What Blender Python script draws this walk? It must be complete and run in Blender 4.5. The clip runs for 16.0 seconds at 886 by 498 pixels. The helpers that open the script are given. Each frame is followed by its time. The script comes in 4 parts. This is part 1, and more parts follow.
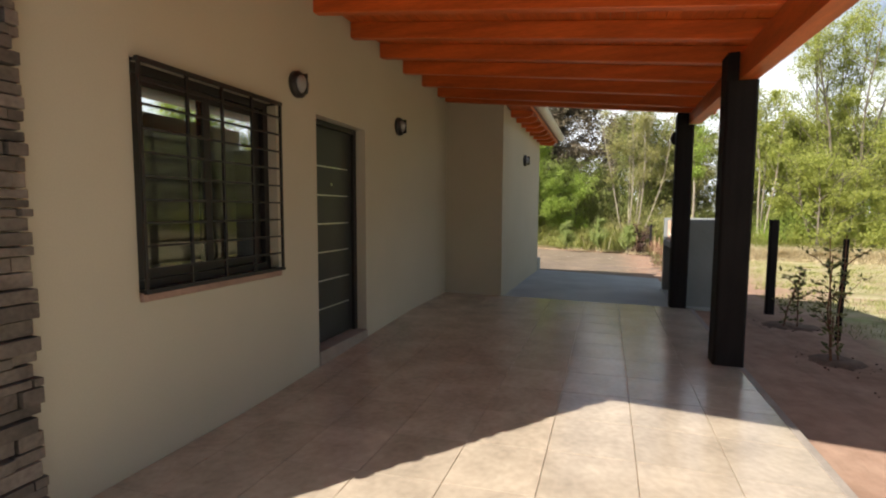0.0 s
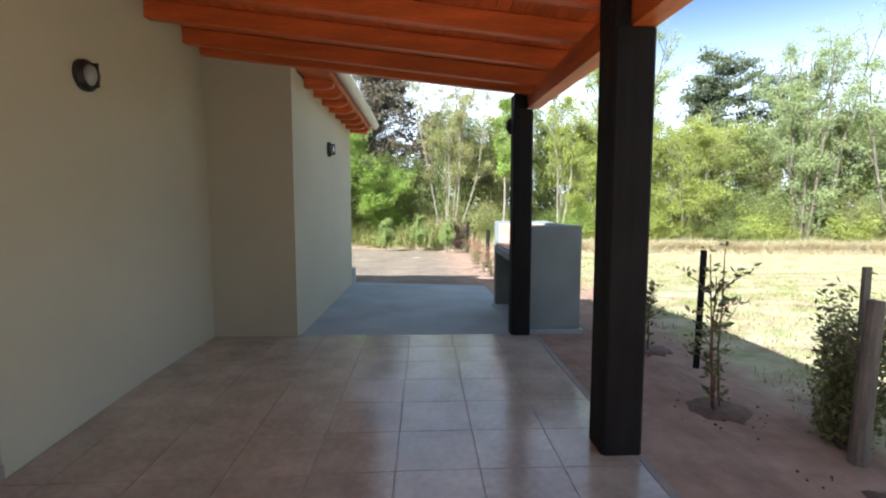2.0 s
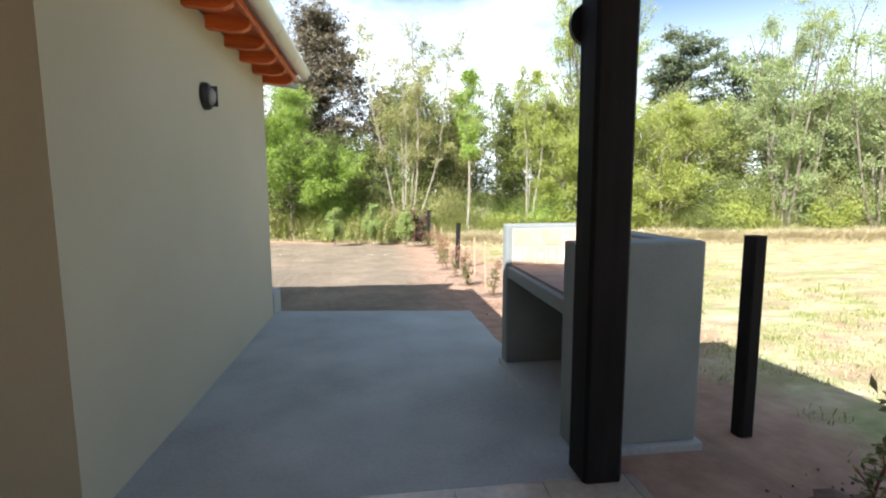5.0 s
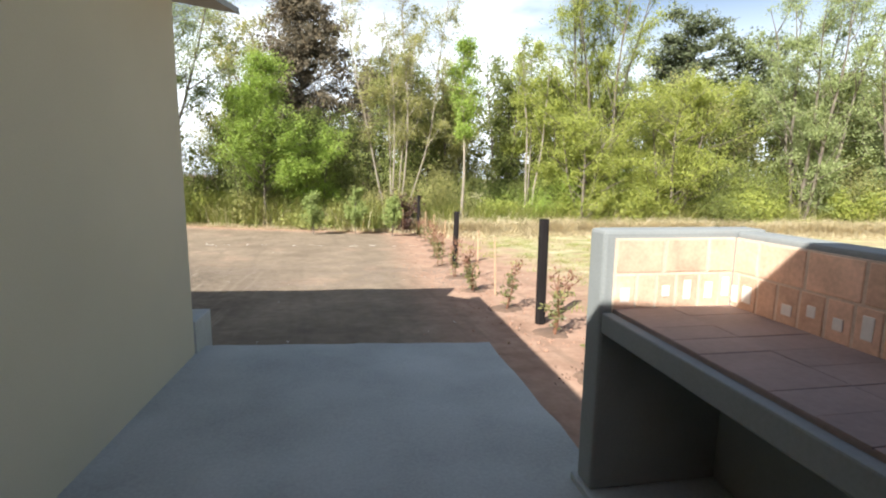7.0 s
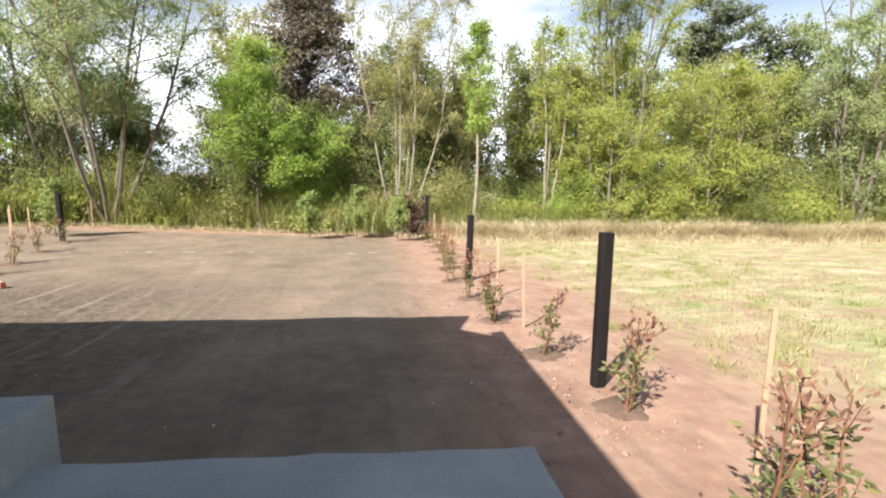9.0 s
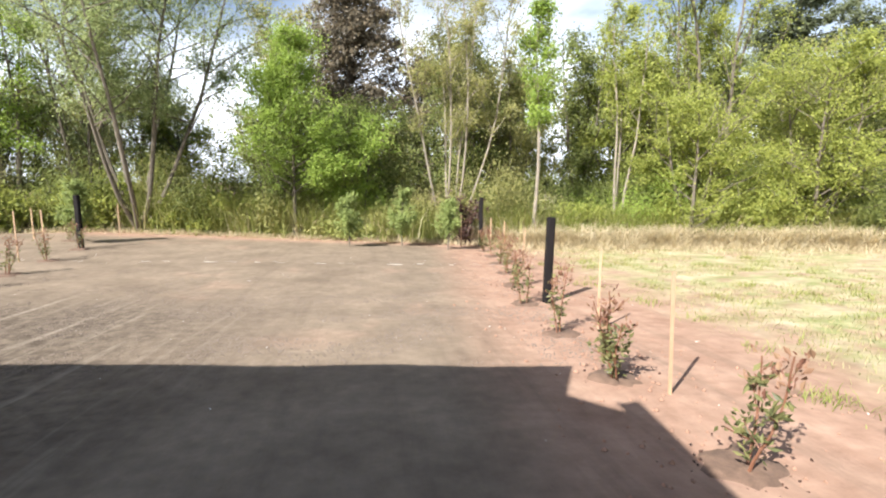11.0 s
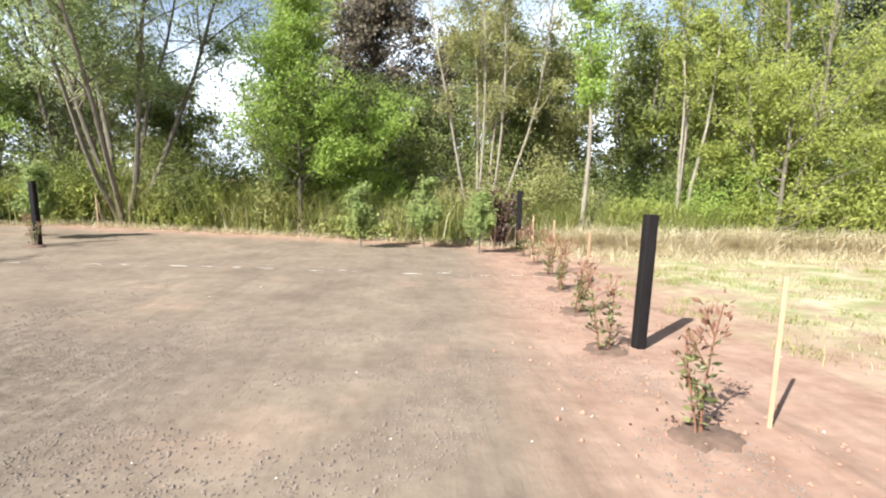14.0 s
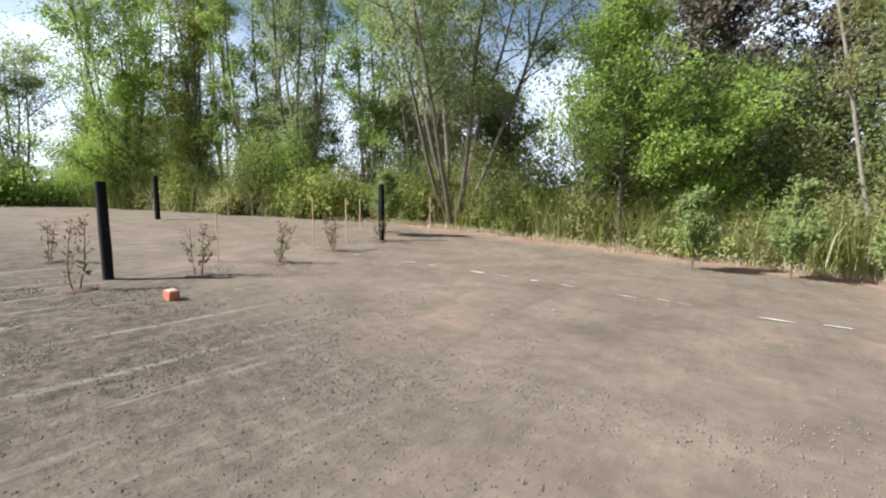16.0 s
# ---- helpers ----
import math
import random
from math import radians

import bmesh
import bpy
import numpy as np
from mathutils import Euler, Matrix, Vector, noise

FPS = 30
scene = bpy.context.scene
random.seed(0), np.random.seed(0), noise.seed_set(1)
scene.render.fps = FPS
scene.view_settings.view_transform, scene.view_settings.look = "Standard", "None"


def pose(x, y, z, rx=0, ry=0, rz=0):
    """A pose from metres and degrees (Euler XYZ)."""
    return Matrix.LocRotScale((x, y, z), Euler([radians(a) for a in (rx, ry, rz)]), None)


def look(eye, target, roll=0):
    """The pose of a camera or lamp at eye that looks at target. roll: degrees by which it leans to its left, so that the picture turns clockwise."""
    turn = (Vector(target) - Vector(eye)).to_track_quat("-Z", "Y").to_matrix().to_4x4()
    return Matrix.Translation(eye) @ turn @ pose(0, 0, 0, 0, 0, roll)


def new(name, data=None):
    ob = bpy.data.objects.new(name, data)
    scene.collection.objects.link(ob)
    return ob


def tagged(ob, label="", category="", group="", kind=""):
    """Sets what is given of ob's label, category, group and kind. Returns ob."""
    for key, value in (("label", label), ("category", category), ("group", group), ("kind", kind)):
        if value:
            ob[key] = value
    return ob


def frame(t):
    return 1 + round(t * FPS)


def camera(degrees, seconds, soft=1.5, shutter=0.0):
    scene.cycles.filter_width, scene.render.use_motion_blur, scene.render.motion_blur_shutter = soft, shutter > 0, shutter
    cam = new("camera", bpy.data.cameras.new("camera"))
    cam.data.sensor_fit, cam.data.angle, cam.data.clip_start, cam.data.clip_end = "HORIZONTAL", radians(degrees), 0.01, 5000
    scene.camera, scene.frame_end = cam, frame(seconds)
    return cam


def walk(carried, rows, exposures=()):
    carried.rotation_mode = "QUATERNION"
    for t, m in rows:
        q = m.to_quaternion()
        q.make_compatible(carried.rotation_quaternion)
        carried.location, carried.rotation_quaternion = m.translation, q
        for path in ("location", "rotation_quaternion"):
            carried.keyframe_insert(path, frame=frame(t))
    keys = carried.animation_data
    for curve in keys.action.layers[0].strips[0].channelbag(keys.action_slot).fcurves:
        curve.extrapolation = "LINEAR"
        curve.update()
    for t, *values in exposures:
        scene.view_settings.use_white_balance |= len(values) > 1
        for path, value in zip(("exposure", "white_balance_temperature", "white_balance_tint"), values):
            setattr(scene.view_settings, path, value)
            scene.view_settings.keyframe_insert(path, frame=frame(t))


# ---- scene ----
cam = camera(84.7, 16.0, soft=2.1)
PATH = [
    (0, (0.365, -3.216, 1.256), (-0.271, -1.326, 1.095), 0.3),
    (0.5, (0.259, -2.782, 1.304), (-0.068, -0.816, 1.138), -0.4),
    (1, (0.288, -2.282, 1.318), (0.14, -0.295, 1.149), -1.2),
    (1.5, (0.245, -1.816, 1.329), (0.229, 0.177, 1.158), -0.2),
    (2, (0.251, -1.334, 1.369), (0.33, 0.657, 1.189), -0.0),
    (2.5, (0.246, -0.765, 1.41), (0.352, 1.223, 1.22), 0.2),
    (3, (0.194, -0.257, 1.412), (0.366, 1.727, 1.223), -0.4),
    (3.5, (0.221, 0.278, 1.409), (0.423, 2.258, 1.211), -0.7),
    (4, (0.181, 0.776, 1.415), (0.406, 2.753, 1.213), 0.1),
    (4.2, (0.195, 0.906, 1.445), (0.434, 2.881, 1.235), -0.2),
    (6.3, (0.204, 2.894, 1.38), (0.515, 4.85, 1.107), 0.3),
    (6.5, (0.209, 3.089, 1.382), (0.527, 5.043, 1.103), 0.2),
    (7, (0.267, 3.572, 1.361), (0.591, 5.523, 1.062), 0.7),
    (7.5, (0.296, 4.011, 1.369), (0.619, 5.961, 1.065), 1.7),
    (8, (0.395, 4.483, 1.35), (0.704, 6.436, 1.05), 0.8),
    (8.5, (0.494, 4.944, 1.324), (0.781, 6.901, 1.029), 1.0),
    (9, (0.552, 5.379, 1.308), (0.833, 7.336, 1.006), 0.6),
    (9.2, (0.578, 5.556, 1.285), (0.839, 7.516, 0.986), 0.4),
    (11.3, (0.449, 7.686, 1.043), (0.528, 9.666, 0.769), -0.2),
    (11.5, (0.465, 7.848, 1.029), (0.524, 9.829, 0.755), -0.5),
    (12, (0.448, 8.25, 1.014), (0.445, 10.231, 0.745), -0.6),
    (12.5, (0.418, 8.648, 1.002), (0.418, 10.625, 0.699), -1.3),
    (13, (0.475, 9.028, 0.959), (0.485, 11.005, 0.656), -1.0),
    (13.5, (0.483, 9.414, 0.912), (0.497, 11.392, 0.617), 0.6),
    (14, (0.509, 9.806, 0.876), (0.502, 11.786, 0.589), 0.7),
    (14.5, (0.508, 10.227, 0.845), (0.194, 12.182, 0.566), 1.8),
    (15, (0.368, 10.602, 0.818), (-0.26, 12.48, 0.543), 1.9),
    (15.2, (0.365, 10.751, 0.81), (-0.413, 12.574, 0.538), 1.0),
    (15.5, (0.278, 10.994, 0.769), (-0.697, 12.72, 0.509), 0.4),
    (16, (0.16, 11.385, 0.733), (-1.031, 12.97, 0.472), 0.6),
]
EXPOSURES = [(0.0, 0.94, 6650, 11), (0.5, 1.09, 6000, 8), (1.0, 1.32, 5600, 6), (2.0, 1.6, 5550, 6), (3.0, 1.72, 5600, 6), (4.0, 1.62, 5850, 6), (7.0, 1.26, 6300, 9), (7.5, 1.12, 6550, 12), (9.0, 1.18, 6350, 12), (12.5, 1.27, 6150, 11), (14.5, 1.28, 5900, 9), (15.0, 1.2, 5850, 10), (15.5, 1.0, 5800, 10), (16.0, 0.77, 5700, 9)]
walk(cam, [(t, look(eye, target, roll)) for t, eye, target, roll in PATH], EXPOSURES)

# ---- light ----
SUN_WAY = Vector((0.78, 0.88, -1.0)).normalized()
world = bpy.data.worlds.new("sky")
scene.world = world
world.use_nodes = True
wn, wl = world.node_tree.nodes, world.node_tree.links
sky = wn.new("ShaderNodeTexSky")
sky.sky_type, sky.sun_disc = "NISHITA", False
sky.sun_elevation, sky.sun_rotation = radians(40.4), radians(221.5)
sky.air_density, sky.dust_density = 1.0, 1.6
back = wn["Background"]
back.inputs["Strength"].default_value = 0.064
# thin high cloud over the whole sky
wtc = wn.new("ShaderNodeTexCoord")
wmap = wn.new("ShaderNodeMapping")
wmap.inputs["Scale"].default_value = (1.0, 1.0, 2.6)
wno = wn.new("ShaderNodeTexNoise")
wno.inputs["Scale"].default_value, wno.inputs["Detail"].default_value = 2.2, 6
wra = wn.new("ShaderNodeMapRange")
wra.inputs["From Min"].default_value, wra.inputs["From Max"].default_value = 0.46, 0.64
wsep = wn.new("ShaderNodeSeparateXYZ")
whz = wn.new("ShaderNodeMapRange")
whz.interpolation_type = "SMOOTHSTEP"
whz.inputs["From Min"].default_value, whz.inputs["From Max"].default_value = 0.36, 0.06
wsum = wn.new("ShaderNodeMath")
wsum.operation, wsum.use_clamp = "MULTIPLY_ADD", True
wsum.inputs[1].default_value = 0.75
whalf = wn.new("ShaderNodeMath")
whalf.operation = "MULTIPLY"
whalf.inputs[1].default_value = 0.85
wmx = wn.new("ShaderNodeMix")
wmx.data_type = "RGBA"
wmx.inputs[7].default_value = (13.0, 13.6, 14.2, 1)
wl.new(wtc.outputs["Generated"], wmap.inputs["Vector"])
wl.new(wmap.outputs["Vector"], wno.inputs["Vector"])
wl.new(wno.outputs["Fac"], wra.inputs["Value"])
wl.new(wtc.outputs["Generated"], wsep.inputs[0])
wl.new(wsep.outputs["Z"], whz.inputs["Value"])
wl.new(whz.outputs["Result"], whalf.inputs[0])
wlow = wn.new("ShaderNodeMapRange")
wlow.inputs["From Min"].default_value, wlow.inputs["From Max"].default_value = 0.7, 0.2
wlow.inputs["To Min"].default_value = 0.25
wfew = wn.new("ShaderNodeMath")
wfew.operation = "MULTIPLY"
wl.new(wsep.outputs["Z"], wlow.inputs["Value"])
wl.new(wra.outputs["Result"], wfew.inputs[0])
wl.new(wlow.outputs["Result"], wfew.inputs[1])
wl.new(wfew.outputs[0], wsum.inputs[0])
wl.new(whalf.outputs[0], wsum.inputs[2])
wl.new(wsum.outputs[0], wmx.inputs[0])
wl.new(sky.outputs["Color"], wmx.inputs[6])
wl.new(wmx.outputs[2], back.inputs["Color"])
sun = new("sun", bpy.data.lights.new("sun", "SUN"))
sun.data.energy, sun.data.angle, sun.data.color = 5.0, radians(0.53), (1.0, 0.95, 0.87)
sun.matrix_world = look((0, 0, 30), Vector((0, 0, 30)) + SUN_WAY)


# ---- materials ----
def material(name, colour, rough=0.8, metal=0.0, dark=0.75, light=1.15, scale=3.0, fine=40.0, bump=0.2, depth=0.01, random_each=0.0, stretch=(1, 1, 1), spec=0.5, islands=0.0):
    """A surface with wear at a broad and a fine scale, and relief."""
    m = bpy.data.materials.new(name)
    m.use_nodes = True
    n, l = m.node_tree.nodes, m.node_tree.links
    b = n["Principled BSDF"]
    b.inputs["Roughness"].default_value, b.inputs["Metallic"].default_value = rough, metal
    b.inputs["Specular IOR Level"].default_value = spec
    tc = n.new("ShaderNodeTexCoord")
    mp = n.new("ShaderNodeMapping")
    mp.inputs["Scale"].default_value = stretch
    l.new(tc.outputs["Object"], mp.inputs["Vector"])
    broad, grain = n.new("ShaderNodeTexNoise"), n.new("ShaderNodeTexNoise")
    broad.inputs["Scale"].default_value, broad.inputs["Detail"].default_value = scale, 5
    grain.inputs["Scale"].default_value, grain.inputs["Detail"].default_value = fine, 4
    l.new(mp.outputs["Vector"], broad.inputs["Vector"])
    l.new(mp.outputs["Vector"], grain.inputs["Vector"])
    mean = n.new("ShaderNodeMath")
    mean.operation = "MULTIPLY_ADD"
    mean.inputs[1].default_value = 0.35
    l.new(grain.outputs["Fac"], mean.inputs[0])
    half = n.new("ShaderNodeMath")
    half.operation = "MULTIPLY"
    half.inputs[1].default_value = 0.65
    l.new(broad.outputs["Fac"], half.inputs[0])
    l.new(half.outputs[0], mean.inputs[2])
    ramp = n.new("ShaderNodeValToRGB")
    e = ramp.color_ramp.elements
    e[0].position, e[1].position = 0.3, 0.7
    e[0].color = (*[c * dark for c in colour], 1)
    e[1].color = (*[min(1, c * light) for c in colour], 1)
    l.new(mean.outputs[0], ramp.inputs["Fac"])
    out = ramp.outputs["Color"]
    if random_each or islands:
        if random_each:
            src = n.new("ShaderNodeObjectInfo").outputs["Random"]
        else:
            src = n.new("ShaderNodeNewGeometry").outputs["Random Per Island"]
        amount = random_each or islands
        rng = n.new("ShaderNodeMapRange")
        rng.inputs["To Min"].default_value, rng.inputs["To Max"].default_value = 1 - amount, 1 + amount
        l.new(src, rng.inputs["Value"])
        hsv = n.new("ShaderNodeHueSaturation")
        l.new(rng.outputs["Result"], hsv.inputs["Value"])
        l.new(out, hsv.inputs["Color"])
        out = hsv.outputs["Color"]
    l.new(out, b.inputs["Base Color"])
    bp = n.new("ShaderNodeBump")
    bp.inputs["Strength"].default_value, bp.inputs["Distance"].default_value = bump, depth
    l.new(mean.outputs[0], bp.inputs["Height"])
    l.new(bp.outputs["Normal"], b.inputs["Normal"])
    return m


def leaf_material(name, a, b2, through_light=0.35, rough=0.55):
    """Leaves between two colours, leaf by leaf, that let some light through."""
    m = bpy.data.materials.new(name)
    m.use_nodes = True
    n, l = m.node_tree.nodes, m.node_tree.links
    b = n["Principled BSDF"]
    b.inputs["Roughness"].default_value = rough
    b.inputs["Specular IOR Level"].default_value = 0.3
    gi = n.new("ShaderNodeNewGeometry")
    ramp = n.new("ShaderNodeValToRGB")
    ramp.color_ramp.elements[0].color, ramp.color_ramp.elements[1].color = (*a, 1), (*b2, 1)
    l.new(gi.outputs["Random Per Island"], ramp.inputs["Fac"])
    l.new(ramp.outputs["Color"], b.inputs["Base Color"])
    t = n.new("ShaderNodeBsdfTranslucent")
    l.new(ramp.outputs["Color"], t.inputs["Color"])
    mix = n.new("ShaderNodeMixShader")
    mix.inputs["Fac"].default_value = through_light
    l.new(b.outputs[0], mix.inputs[1])
    l.new(t.outputs[0], mix.inputs[2])
    l.new(mix.outputs[0], n["Material Output"].inputs["Surface"])
    return m


PLASTER = material("cream_plaster", (0.46, 0.43, 0.335), 0.9, dark=0.93, light=1.05, scale=1.2, fine=120, bump=0.25, depth=0.003)
CONCRETE = material("grey_concrete", (0.35, 0.37, 0.36), 0.75, dark=0.72, light=1.2, scale=1.6, fine=60, bump=0.25, depth=0.004)
EDGE = material("dusty_cement", (0.3, 0.26, 0.22), 0.9, scale=5, fine=60, bump=0.3)
RENDERED = material("cement_render", (0.23, 0.245, 0.24), 0.85, dark=0.82, light=1.12, scale=2.5, fine=90, bump=0.3, depth=0.004)
WOOD = material("stained_wood", (0.56, 0.115, 0.022), 0.45, dark=0.6, light=1.35, scale=2.0, fine=24, bump=0.12, depth=0.003, random_each=0.14, stretch=(0.6, 6, 6))
WOOD_Y = material("stained_wood_lengthwise", (0.56, 0.115, 0.022), 0.45, dark=0.6, light=1.35, scale=2.0, fine=24, bump=0.12, depth=0.003, islands=0.14, stretch=(6, 0.6, 6))
BLACK = material("tarred_timber", (0.011, 0.009, 0.009), 0.8, spec=0.2, dark=0.6, light=1.6, scale=3, fine=50, bump=0.5, depth=0.006, stretch=(5, 5, 0.8))
TILE = material("glazed_tile", (0.43, 0.36, 0.275), 0.19, spec=0.85, dark=0.7, light=1.25, scale=3.2, fine=26, bump=0.04, depth=0.002, random_each=0.07)
GROUT = material("grout", (0.62, 0.54, 0.42), 0.9, scale=6, bump=0.2)
CLOD = material("dry_clod", (0.21, 0.168, 0.135), 0.95, bump=0.3)
DAMP = material("damp_earth", (0.15, 0.095, 0.065), 0.95, dark=0.6, light=1.3, scale=12, fine=60, bump=0.6, depth=0.012)
REDCLOD = material("red_clod", (0.34, 0.2, 0.135), 0.95, bump=0.3)
BRICK = material("red_brick", (0.56, 0.37, 0.26), 0.85, dark=0.8, light=1.4, scale=9, fine=60, bump=0.3, depth=0.003, random_each=0.12)
MORTAR = material("mortar", (0.6, 0.47, 0.36), 0.9, dark=0.75, light=1.2, scale=8, fine=80, bump=0.5, depth=0.005)
WHITE = material("white_mortar", (0.75, 0.72, 0.66), 0.9, dark=0.85, light=1.1, scale=12, bump=0.4)
PAVER = material("dusty_red_paver", (0.24, 0.18, 0.157), 0.7, dark=0.8, light=1.25, scale=5, fine=50, bump=0.2, depth=0.003, random_each=0.05)
STONE = material("dark_slate", (0.12, 0.1, 0.085), 0.8, dark=0.5, light=1.6, scale=7, fine=50, bump=0.6, depth=0.008, random_each=0.4)
DOOR = material("dark_door_paint", (0.022, 0.024, 0.024), 0.4, dark=0.8, light=1.2, scale=4, fine=70, bump=0.05)
STEEL = material("brushed_steel", (0.6, 0.6, 0.58), 0.3, metal=1.0, bump=0.02)
IRON = material("black_iron", (0.015, 0.013, 0.013), 0.45, bump=0.1)
MARBLE = material("sill_stone", (0.32, 0.2, 0.16), 0.4, dark=0.75, light=1.2, scale=14, fine=80, bump=0.05)
ROOFING = material("roof_sheet", (0.3, 0.3, 0.3), 0.5, metal=0.6, scale=2)
GUTTER = material("cream_gutter", (0.7, 0.68, 0.58), 0.4, dark=0.95, light=1.03, scale=3, bump=0.03)
STAKE = material("raw_pine", (0.45, 0.3, 0.185), 0.7, dark=0.8, light=1.15, scale=6, fine=40, bump=0.15, random_each=0.1, stretch=(5, 5, 0.8))
GREYWOOD = material("grey_wood", (0.14, 0.115, 0.095), 0.85, dark=0.6, light=1.4, scale=6, fine=40, bump=0.4, stretch=(4, 4, 0.7))
BARK = material("grey_bark", (0.14, 0.118, 0.09), 0.9, dark=0.6, light=1.5, scale=5, fine=30, bump=0.5, depth=0.01, stretch=(3, 3, 0.7))
PALE_BARK = material("pale_bark", (0.29, 0.25, 0.195), 0.85, dark=0.6, light=1.25, scale=5, fine=30, bump=0.4, stretch=(3, 3, 0.7))
STEM = material("red_stem", (0.2, 0.09, 0.05), 0.7, scale=8)
STRAW = leaf_material("straw", (0.5, 0.42, 0.26), (0.82, 0.73, 0.52), 0.45)
GREEN = leaf_material("fresh_leaves", (0.19, 0.235, 0.045), (0.45, 0.475, 0.115), 0.5)
BRIGHT = leaf_material("bright_leaves", (0.18, 0.27, 0.045), (0.41, 0.52, 0.105), 0.5)
OLIVE = leaf_material("olive_leaves", (0.21, 0.215, 0.075), (0.45, 0.43, 0.16), 0.5)
SILVER = leaf_material("grey_green_leaves", (0.2, 0.25, 0.1), (0.44, 0.49, 0.215), 0.5)
DARK = leaf_material("dark_needles", (0.045, 0.06, 0.028), (0.16, 0.18, 0.085), 0.2)
RUST = leaf_material("rusty_needles", (0.05, 0.047, 0.03), (0.2, 0.155, 0.095), 0.2)
BURNT = leaf_material("withered_leaves", (0.03, 0.015, 0.012), (0.1, 0.05, 0.035), 0.1)
REED = leaf_material("reed_leaves", (0.22, 0.26, 0.06), (0.42, 0.42, 0.15), 0.4)
LOW = leaf_material("shrub_leaves", (0.085, 0.097, 0.038), (0.27, 0.26, 0.105), 0.35, 0.4)
RED = leaf_material("young_red_leaves", (0.24, 0.11, 0.08), (0.38, 0.25, 0.15), 0.35, 0.4)
PINE = leaf_material("young_pine_needles", (0.18, 0.235, 0.07), (0.36, 0.42, 0.14), 0.45)
PATCH = leaf_material("grass_blades", (0.24, 0.26, 0.09), (0.52, 0.44, 0.25), 0.3)
# darker green, with the shade of gaps between crowns put into the colour
MID = leaf_material("shaded_leaves", (0.08, 0.105, 0.032), (0.29, 0.325, 0.09), 0.45)

glass = bpy.data.materials.new("window_glass")
glass.use_nodes = True
gb = glass.node_tree.nodes["Principled BSDF"]
gb.inputs["Base Color"].default_value = (0.9, 0.93, 0.92, 1)
gb.inputs["Roughness"].default_value, gb.inputs["Transmission Weight"].default_value, gb.inputs["IOR"].default_value = 0.01, 1.0, 1.5
clear = bpy.data.materials.new("lamp_glass")
clear.use_nodes = True
cb = clear.node_tree.nodes["Principled BSDF"]
cb.inputs["Base Color"].default_value = (0.9, 0.9, 0.88, 1)
cb.inputs["Roughness"].default_value, cb.inputs["Transmission Weight"].default_value = 0.25, 0.7


# ---- building blocks ----
def box(bm, x0, x1, y0, y1, z0, z1, bevel=0.0):
    """Adds a box to bm, with its edges rounded."""
    r = bmesh.ops.create_cube(bm, size=1.0)
    vs = r["verts"]
    for v in vs:
        v.co = Vector(((x0 + x1) / 2 + v.co.x * (x1 - x0), (y0 + y1) / 2 + v.co.y * (y1 - y0), (z0 + z1) / 2 + v.co.z * (z1 - z0)))
    if bevel:
        es = list({e for v in vs for e in v.link_edges})
        bmesh.ops.bevel(bm, geom=es, offset=bevel, segments=2, affect="EDGES", profile=0.6)
    return bm


def boxed(*a, bevel=0.0):
    return box(bmesh.new(), *a, bevel=bevel)


def prism(bm, outline, axis, a, b):
    """Adds an outline of (u, v), drawn out along the axis from a to b. For x: u, v = y, z; y: x, z; z: x, y."""
    def put(u, v, w):
        return {"x": (w, u, v), "y": (u, w, v), "z": (u, v, w)}[axis]
    lo, hi = [bm.verts.new(put(u, v, a)) for u, v in outline], [bm.verts.new(put(u, v, b)) for u, v in outline]
    n = len(outline)
    bm.faces.new(lo)
    bm.faces.new(hi[::-1])
    for i in range(n):
        bm.faces.new((lo[i], hi[i], hi[(i + 1) % n], lo[(i + 1) % n]))
    bmesh.ops.recalc_face_normals(bm, faces=bm.faces[:])
    return bm


def rod(bm, a, b, r0, r1=None, sides=8):
    """Adds a tapered round bar from a to b."""
    a, b = Vector(a), Vector(b)
    r1 = r0 if r1 is None else r1
    q = (b - a).to_track_quat("Z", "Y").to_matrix().to_4x4()
    bmesh.ops.create_cone(bm, cap_ends=True, segments=sides, radius1=r0, radius2=r1, depth=(b - a).length, matrix=Matrix.Translation((a + b) / 2) @ q)
    return bm


def part(name, bm, mat, parent=None, label="", smooth=False):
    """Links a bmesh as one mesh object, under a thing or a part if one is given."""
    me = bpy.data.meshes.new(name)
    bm.to_mesh(me)
    bm.free()
    me.materials.append(mat)
    if smooth:
        me.polygons.foreach_set("use_smooth", [True] * len(me.polygons))
    ob = new(name, me)
    ob.parent = parent
    return tagged(ob, label)


def raw(name, verts, faces, mat, parent=None, label=""):
    me = bpy.data.meshes.new(name)
    me.from_pydata(verts.tolist(), [], faces.tolist())
    me.materials.append(mat)
    ob = new(name, me)
    ob.parent = parent
    return tagged(ob, label)


def empty(name, x=0, y=0, z=0, **tags):
    ob = new(name)
    ob.location = (x, y, z)
    return tagged(ob, **tags)


def ground_z(x, y):
    """Height of the ground, which falls away from the house."""
    b = np.interp(y, (4, 8.7, 14, 22, 30), (-0.08, -0.35, -0.62, -0.88, -1.0))
    return b + np.clip((2 - x) * 0.0035 * (y - 11), 0, 0.45) * (y > 11)


# ---- the house ----
def roof_under(x):
    """Underside of the porch's rafters."""
    return 2.48 + (1.28 - x) * 0.1066


